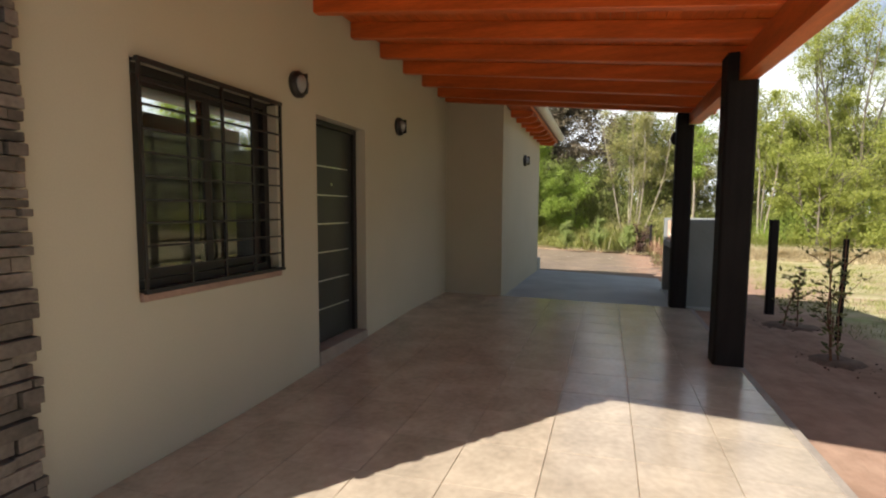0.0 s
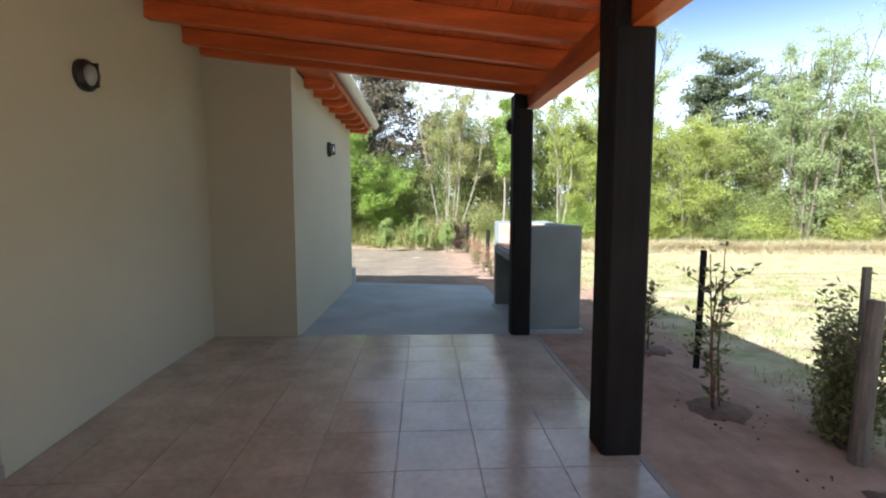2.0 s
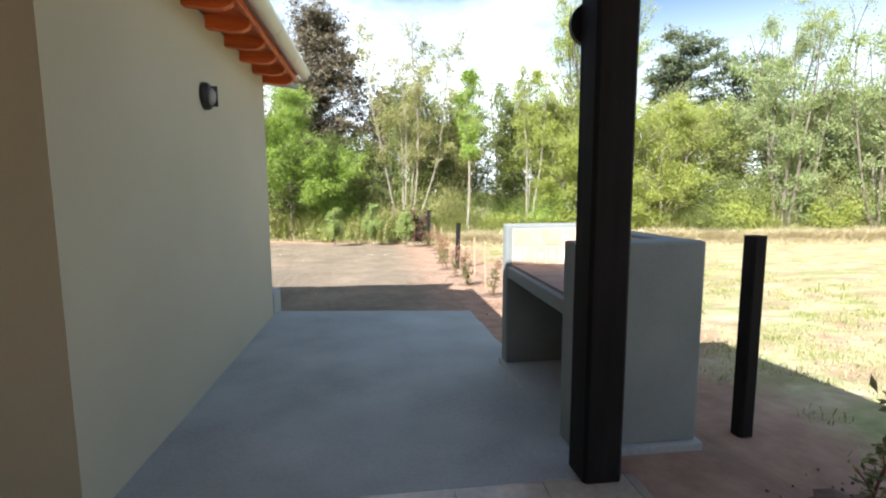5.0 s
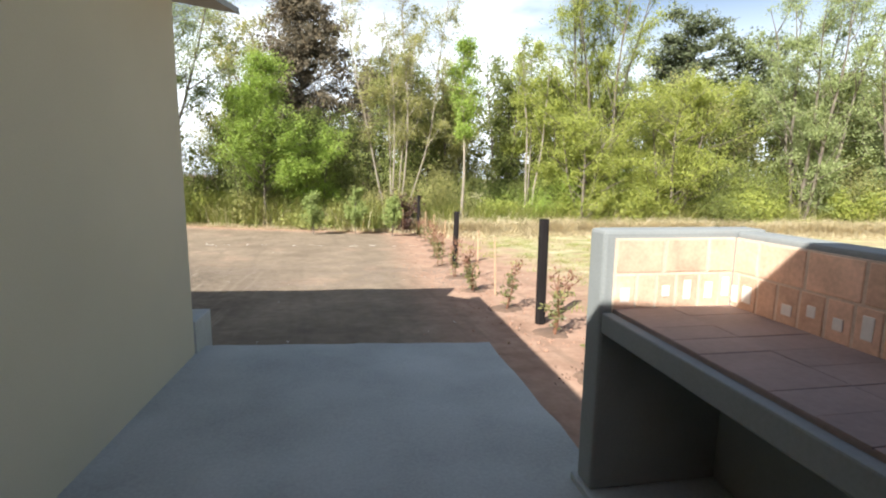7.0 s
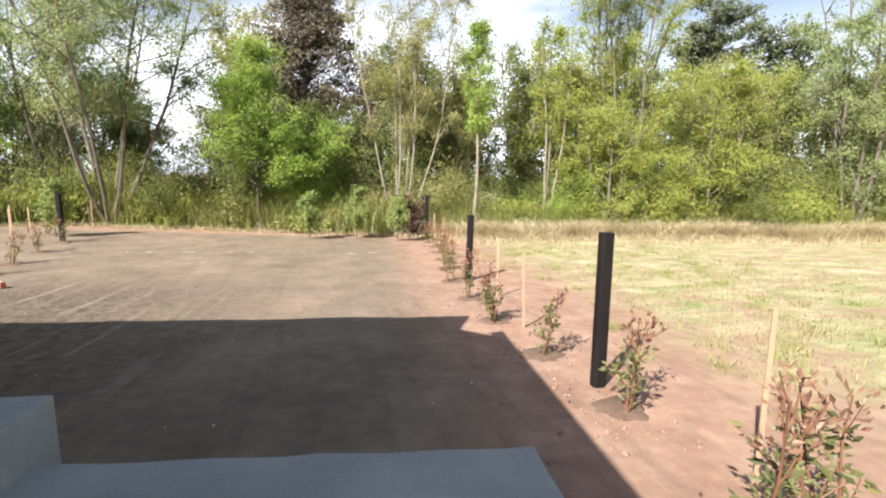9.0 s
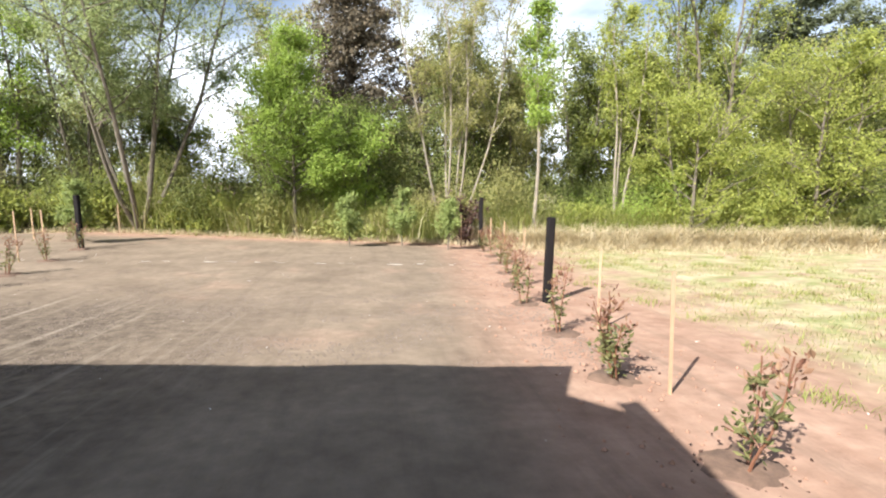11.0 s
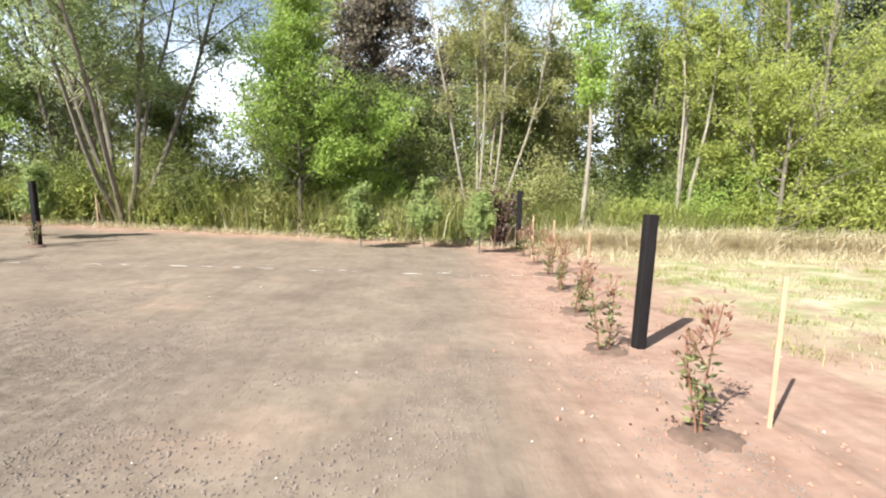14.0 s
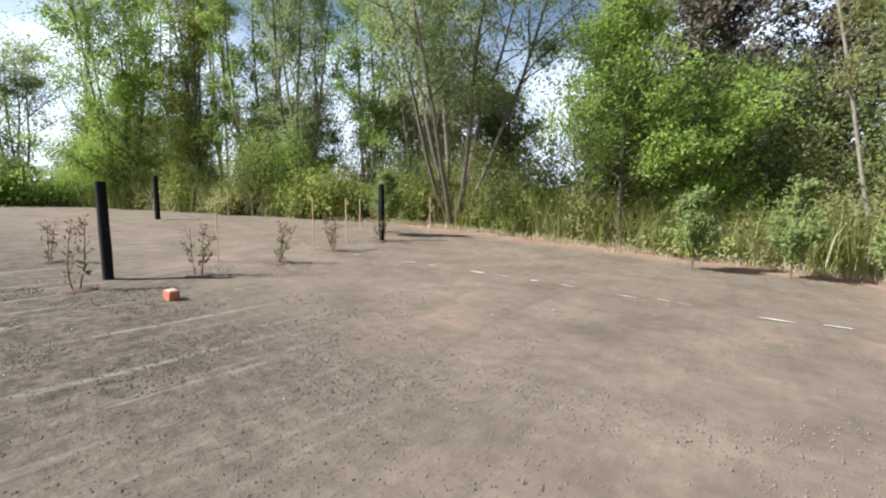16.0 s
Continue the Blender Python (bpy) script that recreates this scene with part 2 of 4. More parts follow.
WX = -1.91          # porch wall
EX = -1.06          # wall of the rear block
Y0, Y1, Y2 = -2.42, 3.67, 7.53
wall = bmesh.new()
T = 0.22
DOOR_Y, DOOR_Z = (0.276, 1.13), 2.03
WIN_Y, WIN_Z = (-1.364, -0.235), (0.79, 2.01)
TOP = 2.93
for y0, y1, z0, z1 in ((Y0, WIN_Y[0], -0.4, TOP), (WIN_Y[0], WIN_Y[1], -0.4, WIN_Z[0]), (WIN_Y[0], WIN_Y[1], WIN_Z[1], TOP), (WIN_Y[1], DOOR_Y[0], -0.4, TOP), (DOOR_Y[0], DOOR_Y[1], DOOR_Z, TOP), (DOOR_Y[1], Y1, -0.4, TOP)):
    box(wall, WX - T, WX, y0, y1, z0, z1)
wall_porch = part("wall_porch", wall, PLASTER)
tagged(wall_porch, "cream plastered porch wall with a door and a window", "wall", kind="structure")
tagged(part("wall_step", boxed(WX - T, EX, Y1, Y1 + T, -0.4, 2.8), PLASTER), "cream plastered return wall of the rear block", "wall", kind="structure")
tagged(part("wall_step_top", prism(bmesh.new(), [(WX, 2.801), (EX - 0.001, 2.801), (EX - 0.001, roof_under(EX) + 0.138), (WX, roof_under(WX) + 0.138)], "y", Y1 + 0.001, 3.682), PLASTER), "plaster under the porch roof boards", "wall", kind="structure")
tagged(part("wall_rear_block", boxed(EX - T, EX, Y1 + T, Y2, -0.5, 2.74), PLASTER), "cream plastered side wall of the rear block", "wall", kind="structure")
tagged(part("wall_north", boxed(-9.0, EX - T, Y2 - T, Y2, -0.6, 2.78), PLASTER), "cream plastered back wall of the house", "wall", kind="structure")
tagged(part("wall_west", boxed(-9.2, -9.0, Y0, Y2, -0.6, 3.3), PLASTER), "cream plastered far wall of the house", "wall", kind="structure")
tagged(part("wall_south", boxed(-9.0, WX - T, Y0, Y0 + T, -0.6, 3.0), PLASTER), "cream plastered front wall of the house", "wall", kind="structure")
tagged(part("floor_inside", boxed(-9.0, WX - T, Y0 + T, Y2 - T, -0.3, 0.02), TILE), "brown tiled floor inside the house", "floor", kind="structure")

# unseen wall behind the camera, added to keep low sky light off the porch
tagged(part("sky_block_wall", boxed(-9.0, 9.0, -11.2, -11.0, -0.5, 2.6), PLASTER), "unseen plain wall added to block low sky light from the porch", "wall", kind="structure")

# house roof over the rear block, with its eave
def house_under(x):
    return 2.66 - (x - EX) * 0.1066


roof = bmesh.new()
# notch, tip and wavy edge past the eave are added to shape the yard shadow
verge = [(-9.4, 3.72), (-0.66, 3.72), (-0.66, 7.5), (-1.04, 7.8), (-0.8, 8.42)] + [(-0.8 - 0.25 * i, 8.42 - 0.011 * i + 0.035 * noise.noise(Vector((i * 0.21, 0, 9)))) for i in range(1, 35)] + [(-9.4, 8.05)]
for lift in (0.132, 0.185):
    roof.faces.new([roof.verts.new((x, y, house_under(x) + lift)) for x, y in verge])
roof.verts.ensure_lookup_table()
for i in range(len(verge)):
    j = (i + 1) % len(verge)
    roof.faces.new((roof.verts[i], roof.verts[j], roof.verts[j + len(verge)], roof.verts[i + len(verge)]))
bmesh.ops.recalc_face_normals(roof, faces=roof.faces[:])
house_roof = tagged(part("house_roof", roof, ROOFING), "low metal roof of the house with orange stained eave", "roof", kind="structure")
boards = bmesh.new()
for i in range(7):
    xa = -1.06 + i * 0.048
    prism(boards, [(xa, house_under(xa) + 0.105), (xa + 0.045, house_under(xa + 0.045) + 0.105), (xa + 0.045, house_under(xa + 0.045) + 0.128), (xa, house_under(xa) + 0.128)], "y", 3.72, 7.62)
part("eave_boarding", boards, WOOD_Y, house_roof, "orange stained soffit boards")
for i in range(8):
    y = 4.24 + i * 0.473
    tip = [(-1.06, house_under(-1.06)), (-0.88, house_under(-0.88)), (-0.8, house_under(-0.8) + 0.012), (-0.745, house_under(-0.745) + 0.045), (-0.72, house_under(-0.72) + 0.104), (-1.06, house_under(-1.06) + 0.104)]
    part("rafter", prism(bmesh.new(), tip, "y", y - 0.032, y + 0.032), WOOD, house_roof)
part("fascia", boxed(-0.718, -0.695, 3.725, 7.64, 2.693, 2.75, bevel=0.003), WOOD, house_roof, "orange stained fascia board")
gut = [(-0.692 + 0.07 + 0.07 * math.cos(a), 2.82 + 0.085 * math.sin(a)) for a in np.linspace(math.pi, 2 * math.pi, 11)]
gut = gut + [(x + (0.003 if x < -0.62 else -0.003), z + 0.004) for x, z in gut[::-1]]
gutter = tagged(part("gutter", prism(bmesh.new(), gut, "y", 3.725, 7.66), GUTTER, smooth=False), "cream metal rain gutter along the eave", "gutter")
part("end_cap", prism(bmesh.new(), [(-0.692 + 0.07 + 0.07 * math.cos(a), 2.82 + 0.085 * math.sin(a)) for a in np.linspace(math.pi, 2 * math.pi, 11)], "y", 7.661, 7.666), GUTTER, gutter)
for i in range(5):
    y = 4.3 + i * 0.85
    brk = [(-0.692 + 0.07 + 0.074 * math.cos(a), 2.82 + 0.089 * math.sin(a)) for a in np.linspace(math.pi, 2 * math.pi, 11)]
    brk = brk + [(-0.692 + 0.07 + 0.071 * math.cos(a), 2.82 + 0.086 * math.sin(a)) for a in np.linspace(2 * math.pi, math.pi, 11)]
    part("bracket", prism(bmesh.new(), brk, "y", y - 0.012, y + 0.012), GUTTER, gutter)
# upper house roof beside the porch
part("roof_sheet", prism(bmesh.new(), [(-9.4, 3.93), (-9.4, 3.88), (WX - 0.02, 3.02), (WX - 0.02, 3.07)], "y", -2.45, 3.69), ROOFING, house_roof)

# porch roof: boards on rafters on an outer beam
RY0, RY1 = -2.36, 3.685
porch_roof = tagged(part("porch_roof", prism(bmesh.new(), [(WX, roof_under(WX) + 0.185), (WX, roof_under(WX) + 0.165), (1.62, roof_under(1.62) + 0.165), (1.62, roof_under(1.62) + 0.185)], "y", RY0, RY1), ROOFING), "porch roof of orange stained boards on rafters", "roof", kind="structure")
boards = bmesh.new()
for i in range(36):
    xa = WX + i * 0.098
    xb = min(xa + 0.094, 1.6)
    prism(boards, [(xa, roof_under(xa) + 0.142), (xb, roof_under(xb) + 0.142), (xb, roof_under(xb) + 0.162), (xa, roof_under(xa) + 0.162)], "y", RY0, RY1)
part("ceiling_boards", boards, WOOD_Y, porch_roof, "orange stained ceiling boards")
for i in range(11):
    y = 3.642 if i == 0 else -2.315 if i == 10 else 3.305 - (i - 1) * 0.602
    xb = 1.6
    o = [(WX, roof_under(WX)), (xb, roof_under(xb)), (xb, roof_under(xb) + 0.14), (WX, roof_under(WX) + 0.14)]
    bm = prism(bmesh.new(), o, "y", y - 0.04, y + 0.04)
    bmesh.ops.bevel(bm, geom=bm.edges[:], offset=0.006, segments=1, affect="EDGES")
    part("rafter", bm, WOOD, porch_roof)
part("outer_beam", prism(bmesh.new(), [(RY0, 2.17), (RY1 + 0.02, 2.35), (RY1 + 0.02, 2.478), (RY0, 2.462)], "x", 1.31, 1.44), WOOD_Y, porch_roof, "heavy orange stained outer beam")
tagged(part("wall_plate_filler", boxed(WX - T, WX, Y0, Y1, 2.931, 3.02), PLASTER), "plaster above the rafters", "wall", kind="structure")


def post(x0, y0, w, h, z0=0.0):
    """A hewn square timber with uneven faces, notched for the beam."""
    bm = bmesh.new()
    n = 14
    rings = []
    for i in range(n + 1):
        z = h * i / n
        ring = []
        for cx, cy in ((0, 0), (1, 0), (1, 1), (0, 1)):
            j = 0.004 * (noise.noise(Vector((x0 + cx * 3, y0 + cy * 3, z * 2.5))))
            c = 0.018
            for dx, dy in ((c if cx == 0 else -c, 0), (0, c if cy == 0 else -c)) if (cx + cy) % 2 else ((0, c if cy == 0 else -c), (c if cx == 0 else -c, 0)):
                ring.append(bm.verts.new((cx * w + dx + j, cy * w + dy + j, z)))
        rings.append(ring)
    for a, b in zip(rings, rings[1:]):
        for k in range(8):
            bm.faces.new((a[k], a[(k + 1) % 8], b[(k + 1) % 8], b[k]))
    bm.faces.new(rings[0][::-1])
    bm.faces.new(rings[-1])
    bmesh.ops.recalc_face_normals(bm, faces=bm.faces[:])
    return bm


for x, y in ((1.222, 1.18), (1.172, 3.66)):
    p = tagged(part("porch_post", post(x, y, 0.225 if y < 2 else 0.2, 2.27 if y < 2 else 2.34), BLACK), "black tarred square timber post on the porch floor", "post", group="posts of the porch")
    p.location = (x, y, 0)
    cheek = part("cheek", boxed(0, 1.305 - x, 0, 0.225 if y < 2 else 0.2, 2.27 if y < 2 else 2.34, 2.49, bevel=0.006), BLACK, p)


# ---- paving ----
def floor_z(x, y):
    """The porch floor dips a little along the wall, towards the front."""
    return np.clip(0.045 * (y - 1.9), -0.11, 0.02) * np.clip((0.4 - x) / 2.3, 0, 1)


bed = boxed(WX + 0.001, 1.41, -4.64, 3.72, -0.3, -0.006)
bmesh.ops.subdivide_edges(bed, edges=bed.edges[:], cuts=19, use_grid_fill=True)
for v in bed.verts:
    v.co.z += float(floor_z(v.co.x, v.co.y))
tagged(part("floor", bed, GROUT), "porch floor of glazed brown tiles", "floor", kind="structure")
porch_floor = bpy.data.objects["floor"]
tagged(part("floor_edge", boxed(1.412, 1.46, -4.64, 3.72, -0.3, -0.004, bevel=0.006), EDGE), "grey concrete edge of the porch floor", "kerb", kind="structure")
slab = bmesh.new()
prism(slab, [(3.722, -0.35), (7.74, -0.5), (7.74, -0.11), (3.722, -0.014)], "x", EX, 1.40)
bmesh.ops.subdivide_edges(slab, edges=slab.edges[:], cuts=14, use_grid_fill=True)
for v in slab.verts:
    if v.co.z > -0.2:
        v.co.z += 0.035 * (0.2 - v.co.x) * (v.co.y - 3.72) / 4.0
        v.co.z += 0.006 * noise.noise(v.co * 1.5)
        if v.co.x > 1.38 or v.co.y > 7.72:
            k = noise.noise(v.co * 4.0)
            v.co.x += 0.02 * k * (v.co.x > 1.38)
            v.co.y += 0.03 * k * (v.co.y > 7.72)
tagged(part("slab", slab, CONCRETE, smooth=False), "trowelled grey concrete slab beside the rear block", "slab", kind="structure")
tagged(part("concrete_block", boxed(-2.6, -1.045, 7.532, 7.93, -0.55, 0.2, bevel=0.015), CONCRETE), "low grey concrete step behind the house corner", "step")

# ---- ground ----
def soil_material():
    """Bare red-brown earth, with dry grass where the plot ends."""
    m = bpy.data.materials.new("earth")
    m.use_nodes = True
    n, l = m.node_tree.nodes, m.node_tree.links
    b = n["Principled BSDF"]
    b.inputs["Roughness"].default_value, b.inputs["Specular IOR Level"].default_value = 0.95, 0.15
    tc = n.new("ShaderNodeTexCoord")

    def noise_node(scale, detail=6, stretch=None):
        t = n.new("ShaderNodeTexNoise")
        t.inputs["Scale"].default_value, t.inputs["Detail"].default_value = scale, detail
        t.inputs["Roughness"].default_value = 0.62
        if stretch:
            turn = n.new("ShaderNodeMapping")
            turn.inputs["Rotation"].default_value = (0, 0, radians(-stretch[3]))
            mp = n.new("ShaderNodeMapping")
            mp.inputs["Scale"].default_value = stretch[:3]
            l.new(tc.outputs["Object"], turn.inputs["Vector"])
            l.new(turn.outputs["Vector"], mp.inputs["Vector"])
            l.new(mp.outputs["Vector"], t.inputs["Vector"])
        else:
            l.new(tc.outputs["Object"], t.inputs["Vector"])
        return t.outputs["Fac"]

    def ramp(src, *stops):
        r = n.new("ShaderNodeValToRGB")
        e = r.color_ramp.elements
        while len(e) < len(stops):
            e.new(0.5)
        for k, (p, c) in zip(e, stops):
            k.position, k.color = p, (*c, 1)
        l.new(src, r.inputs["Fac"])
        return r.outputs["Color"]

    def mix(f, a, c):
        x = n.new("ShaderNodeMix")
        x.data_type = "RGBA"
        l.new(f, x.inputs[0])
        l.new(a, x.inputs[6])
        l.new(c, x.inputs[7])
        return x.outputs[2]

    grey = ramp(noise_node(1.3, 8), (0.3, (0.16, 0.124, 0.09)), (0.72, (0.272, 0.215, 0.156)))
    red = ramp(noise_node(2.2, 8), (0.3, (0.27, 0.165, 0.115)), (0.7, (0.39, 0.262, 0.19)))
    sep = n.new("ShaderNodeSeparateXYZ")
    l.new(tc.outputs["Object"], sep.inputs[0])

    def band(axis, lo, hi, wobble):
        """0 below lo, 1 above hi along an axis, with an uneven border."""
        a = n.new("ShaderNodeMath")
        a.operation = "MULTIPLY_ADD"
        a.inputs[1].default_value = wobble
        l.new(noise_node(0.7, 5), a.inputs[0])
        l.new(sep.outputs[axis], a.inputs[2])
        r = n.new("ShaderNodeMapRange")
        r.inputs["From Min"].default_value, r.inputs["From Max"].default_value = lo + wobble / 2, hi + wobble / 2
        r.interpolation_type = "SMOOTHSTEP"
        l.new(a.outputs[0], r.inputs["Value"])
        return r.outputs["Result"]

    near = mix(band("X", 0.6, 1.8, 0.5), grey, red)
    back_strip = mix(band("Y", 21.2, 22.4, 1.2), near, red)
    spots = ramp(noise_node(0.55, 4), (0.58, (0, 0, 0)), (0.74, (0.5, 0.5, 0.5)))
    back_strip = mix(spots, back_strip, red)
    dark_track = n.new("ShaderNodeRGB")
    dark_track.outputs[0].default_value = (0.13, 0.1, 0.075, 1)
    rutted = ramp(noise_node(2.6, 9, (0.14, 1.8, 1, 96)), (0.52, (0, 0, 0)), (0.72, (0.42, 0.42, 0.42)))
    back_strip = mix(rutted, back_strip, dark_track.outputs[0])
    west = n.new("ShaderNodeMath")
    west.operation = "SUBTRACT"
    west.inputs[0].default_value = 1.0
    l.new(band("X", -3.4, -0.2, 1.6), west.inputs[1])
    north = n.new("ShaderNodeMath")
    north.operation = "SUBTRACT"
    north.inputs[0].default_value = 1.0
    l.new(band("Y", 12.6, 15.5, 1.6), north.inputs[1])
    rough_area = n.new("ShaderNodeMath")
    rough_area.operation = "MULTIPLY"
    l.new(west.outputs[0], rough_area.inputs[0])
    l.new(north.outputs[0], rough_area.inputs[1])
    # brown tilled earth, its colour also darkened for the shade among the clods
    tilled = ramp(noise_node(9, 12), (0.34, (0.08, 0.062, 0.046)), (0.66, (0.19, 0.152, 0.113)))
    back_strip = mix(rough_area.outputs[0], back_strip, tilled)
    streak = ramp(noise_node(2.4, 6, (0.16, 2.6, 1, 92)), (0.55, (0, 0, 0)), (0.72, (0.7, 0.7, 0.7)))
    chalk = n.new("ShaderNodeRGB")
    chalk.outputs[0].default_value = (0.4, 0.34, 0.265, 1)
    swept = n.new("ShaderNodeMath")
    swept.operation = "MULTIPLY"
    l.new(streak, swept.inputs[0])
    l.new(rough_area.outputs[0], swept.inputs[1])
    back_strip = mix(swept.outputs[0], back_strip, chalk.outputs[0])
    lawn = ramp(noise_node(1.5, 10, (0.7, 1.3, 1, 10)), (0.37, (0.23, 0.255, 0.1)), (0.51, (0.38, 0.345, 0.2)), (0.72, (0.5, 0.435, 0.305)))
    patchy = ramp(noise_node(1.7, 7), (0.36, (0.15, 0.15, 0.15)), (0.55, (1, 1, 1)))
    cover = n.new("ShaderNodeMath")
    cover.operation = "MULTIPLY"
    strip = n.new("ShaderNodeMath")
    strip.operation = "SUBTRACT"
    strip.use_clamp = True
    l.new(band("X", 2.75, 3.3, 0.5), strip.inputs[0])
    l.new(band("Y", 5.2, 7.2, 1.0), strip.inputs[1])
    either = n.new("ShaderNodeMath")
    either.operation = "MAXIMUM"
    l.new(band("X", 3.2, 5.0, 2.4), either.inputs[0])
    l.new(strip.outputs[0], either.inputs[1])
    l.new(either.outputs[0], cover.inputs[0])
    l.new(patchy, cover.inputs[1])
    full = mix(cover.outputs[0], back_strip, lawn)
    mottle = ramp(noise_node(7, 12), (0.3, (0.84, 0.83, 0.82)), (0.68, (1.13, 1.13, 1.13)))
    spotted = n.new("ShaderNodeMix")
    spotted.data_type, spotted.blend_type = "RGBA", "MULTIPLY"
    spotted.inputs[0].default_value = 1.0
    l.new(full, spotted.inputs[6])
    l.new(mottle, spotted.inputs[7])
    full = spotted.outputs[2]
    l.new(full, b.inputs["Base Color"])
    # coarse crumbs where the earth is tilled, smooth where it is rolled
    coarse = n.new("ShaderNodeMath")
    coarse.operation = "MULTIPLY_ADD"
    coarse.inputs[1].default_value, coarse.inputs[2].default_value = 1.1, 0.3
    l.new(rough_area.outputs[0], coarse.inputs[0])
    crumb = n.new("ShaderNodeMath")
    crumb.operation = "MULTIPLY"
    l.new(noise_node(11, 14), crumb.inputs[0])
    l.new(coarse.outputs[0], crumb.inputs[1])
    h = n.new("ShaderNodeMath")
    h.operation = "MULTIPLY_ADD"
    h.inputs[1].default_value = 0.55
    l.new(noise_node(3, 9, (0.3, 2.0, 1, 92)), h.inputs[0])
    l.new(crumb.outputs[0], h.inputs[2])
    bp = n.new("ShaderNodeBump")
    bp.inputs["Strength"].default_value, bp.inputs["Distance"].default_value = 0.75, 0.028
    l.new(h.outputs[0], bp.inputs["Height"])
    l.new(bp.outputs["Normal"], b.inputs["Normal"])
    return m


def sheet(name, xs, ys, mat, z_of):
    gx, gy = np.meshgrid(xs, ys)
    v = np.stack([gx.ravel(), gy.ravel(), z_of(gx, gy).ravel()], 1)
    nx, ny = len(xs), len(ys)
    i = (np.arange(ny - 1)[:, None] * nx + np.arange(nx - 1)).ravel()
    ob = raw(name, v, np.stack([i, i + 1, i + nx + 1, i + nx], 1), mat)
    ob.data.polygons.foreach_set("use_smooth", [True] * len(ob.data.polygons))
    return ob


def uneven(gx, gy):
    """The ground with hollows, ruts and clods near the path."""
    z = ground_z(gx, gy)
    flat = np.array([noise.fractal(Vector((x * 0.8, y * 0.8, 0)), 1.0, 2.0, 5) for x, y in zip(gx.ravel(), gy.ravel())]).reshape(gx.shape)
    rut = np.array([noise.noise(Vector((x * 2.2 + y * 0.5, y * 0.35, 4.0))) for x, y in zip(gx.ravel(), gy.ravel())]).reshape(gx.shape)
    near = np.clip(1.5 - np.hypot(gx, gy - 12) / 20, 0, 1)
    z = z + (0.012 * flat + 0.008 * rut) * near
    under = (gx < 1.35) & (gy < 7.6)
    return np.where(under, z - 0.45, z)


xs = np.concatenate([[-400, -150, -60, -35, -25, -18, -14], np.arange(-11, 6, 0.11), [6.5, 8, 10, 13, 18, 25, 40, 80, 180, 400]])
ys = np.concatenate([[-400, -150, -60, -25, -12, -8, -4], np.arange(-1, 7.3, 0.25), np.arange(7.3, 20, 0.11), np.arange(20, 27, 0.3), [28, 32, 38, 50, 80, 160, 400]])
tagged(sheet("ground", xs, ys, soil_material(), uneven), "bare reddish earth yard with dry grass beyond", "ground", kind="structure")

# ---- leaves and trees ----
rng = np.random.default_rng(7)


def leaf_mesh(name, c, size, mat, parent=None, label="", long=2.0, up=0.0, heads=None, simple=False):
    """Single leaves: pointed blades at the points c, turned at random, or along heads."""
    n = len(c)
    d = rng.normal(size=(n, 3)) if heads is None else heads + 0.35 * rng.normal(size=(n, 3))
    d[:, 2] += up
    d /= np.linalg.norm(d, axis=1)[:, None]
    facing = rng.normal(size=(n, 3)) * 0.8 + np.array((-0.55, -0.65, 0.75))
    s = np.cross(d, facing)
    s /= np.linalg.norm(s, axis=1)[:, None] + 1e-9
    if heads is None:
        d = np.cross(facing / np.linalg.norm(facing, axis=1)[:, None], s)
    k = (size * rng.uniform(0.6, 1.35, n))[:, None]
    base, tip = c - d * k * 0.5 * long / 2, c + d * k * 0.5 * long / 2
    mid = c + 0.12 * np.cross(d, s) * k
    if simple:
        v = np.stack([base + s * k * 0.34, tip, base - s * k * 0.34], 1).reshape(-1, 3)
        return raw(name, v, np.arange(3 * n).reshape(n, 3), mat, parent, label)
    v = np.stack([base, mid + s * k * 0.28, tip, mid - s * k * 0.28], 1).reshape(-1, 3)
    return raw(name, v, np.arange(4 * n).reshape(n, 4), mat, parent, label)


def tube(bm, pts, r0, r1, sides=6):
    """A bent tapered limb through the points."""
    rings = []
    for i, p in enumerate(pts):
        a = (pts[min(i + 1, len(pts) - 1)] - pts[max(i - 1, 0)]).normalized()
        q = a.to_track_quat("Z", "Y")
        r = r0 + (r1 - r0) * i / (len(pts) - 1)
        rings.append([bm.verts.new(p + q @ Vector((r * math.cos(t), r * math.sin(t), 0))) for t in np.linspace(0, 2 * math.pi, sides, endpoint=False)])
    for a, b in zip(rings, rings[1:]):
        for k in range(sides):
            bm.faces.new((a[k], a[(k + 1) % sides], b[(k + 1) % sides], b[k]))
    bm.faces.new(rings[-1])


def limb(start, way, length, bend, steps=6):
    pts, d = [start.copy()], way.normalized()
    for _ in range(steps):
        d = (d + Vector(rng.normal(size=3)) * bend + Vector((0, 0, 0.05))).normalized()
        pts.append(pts[-1] + d * length / steps)
    return pts


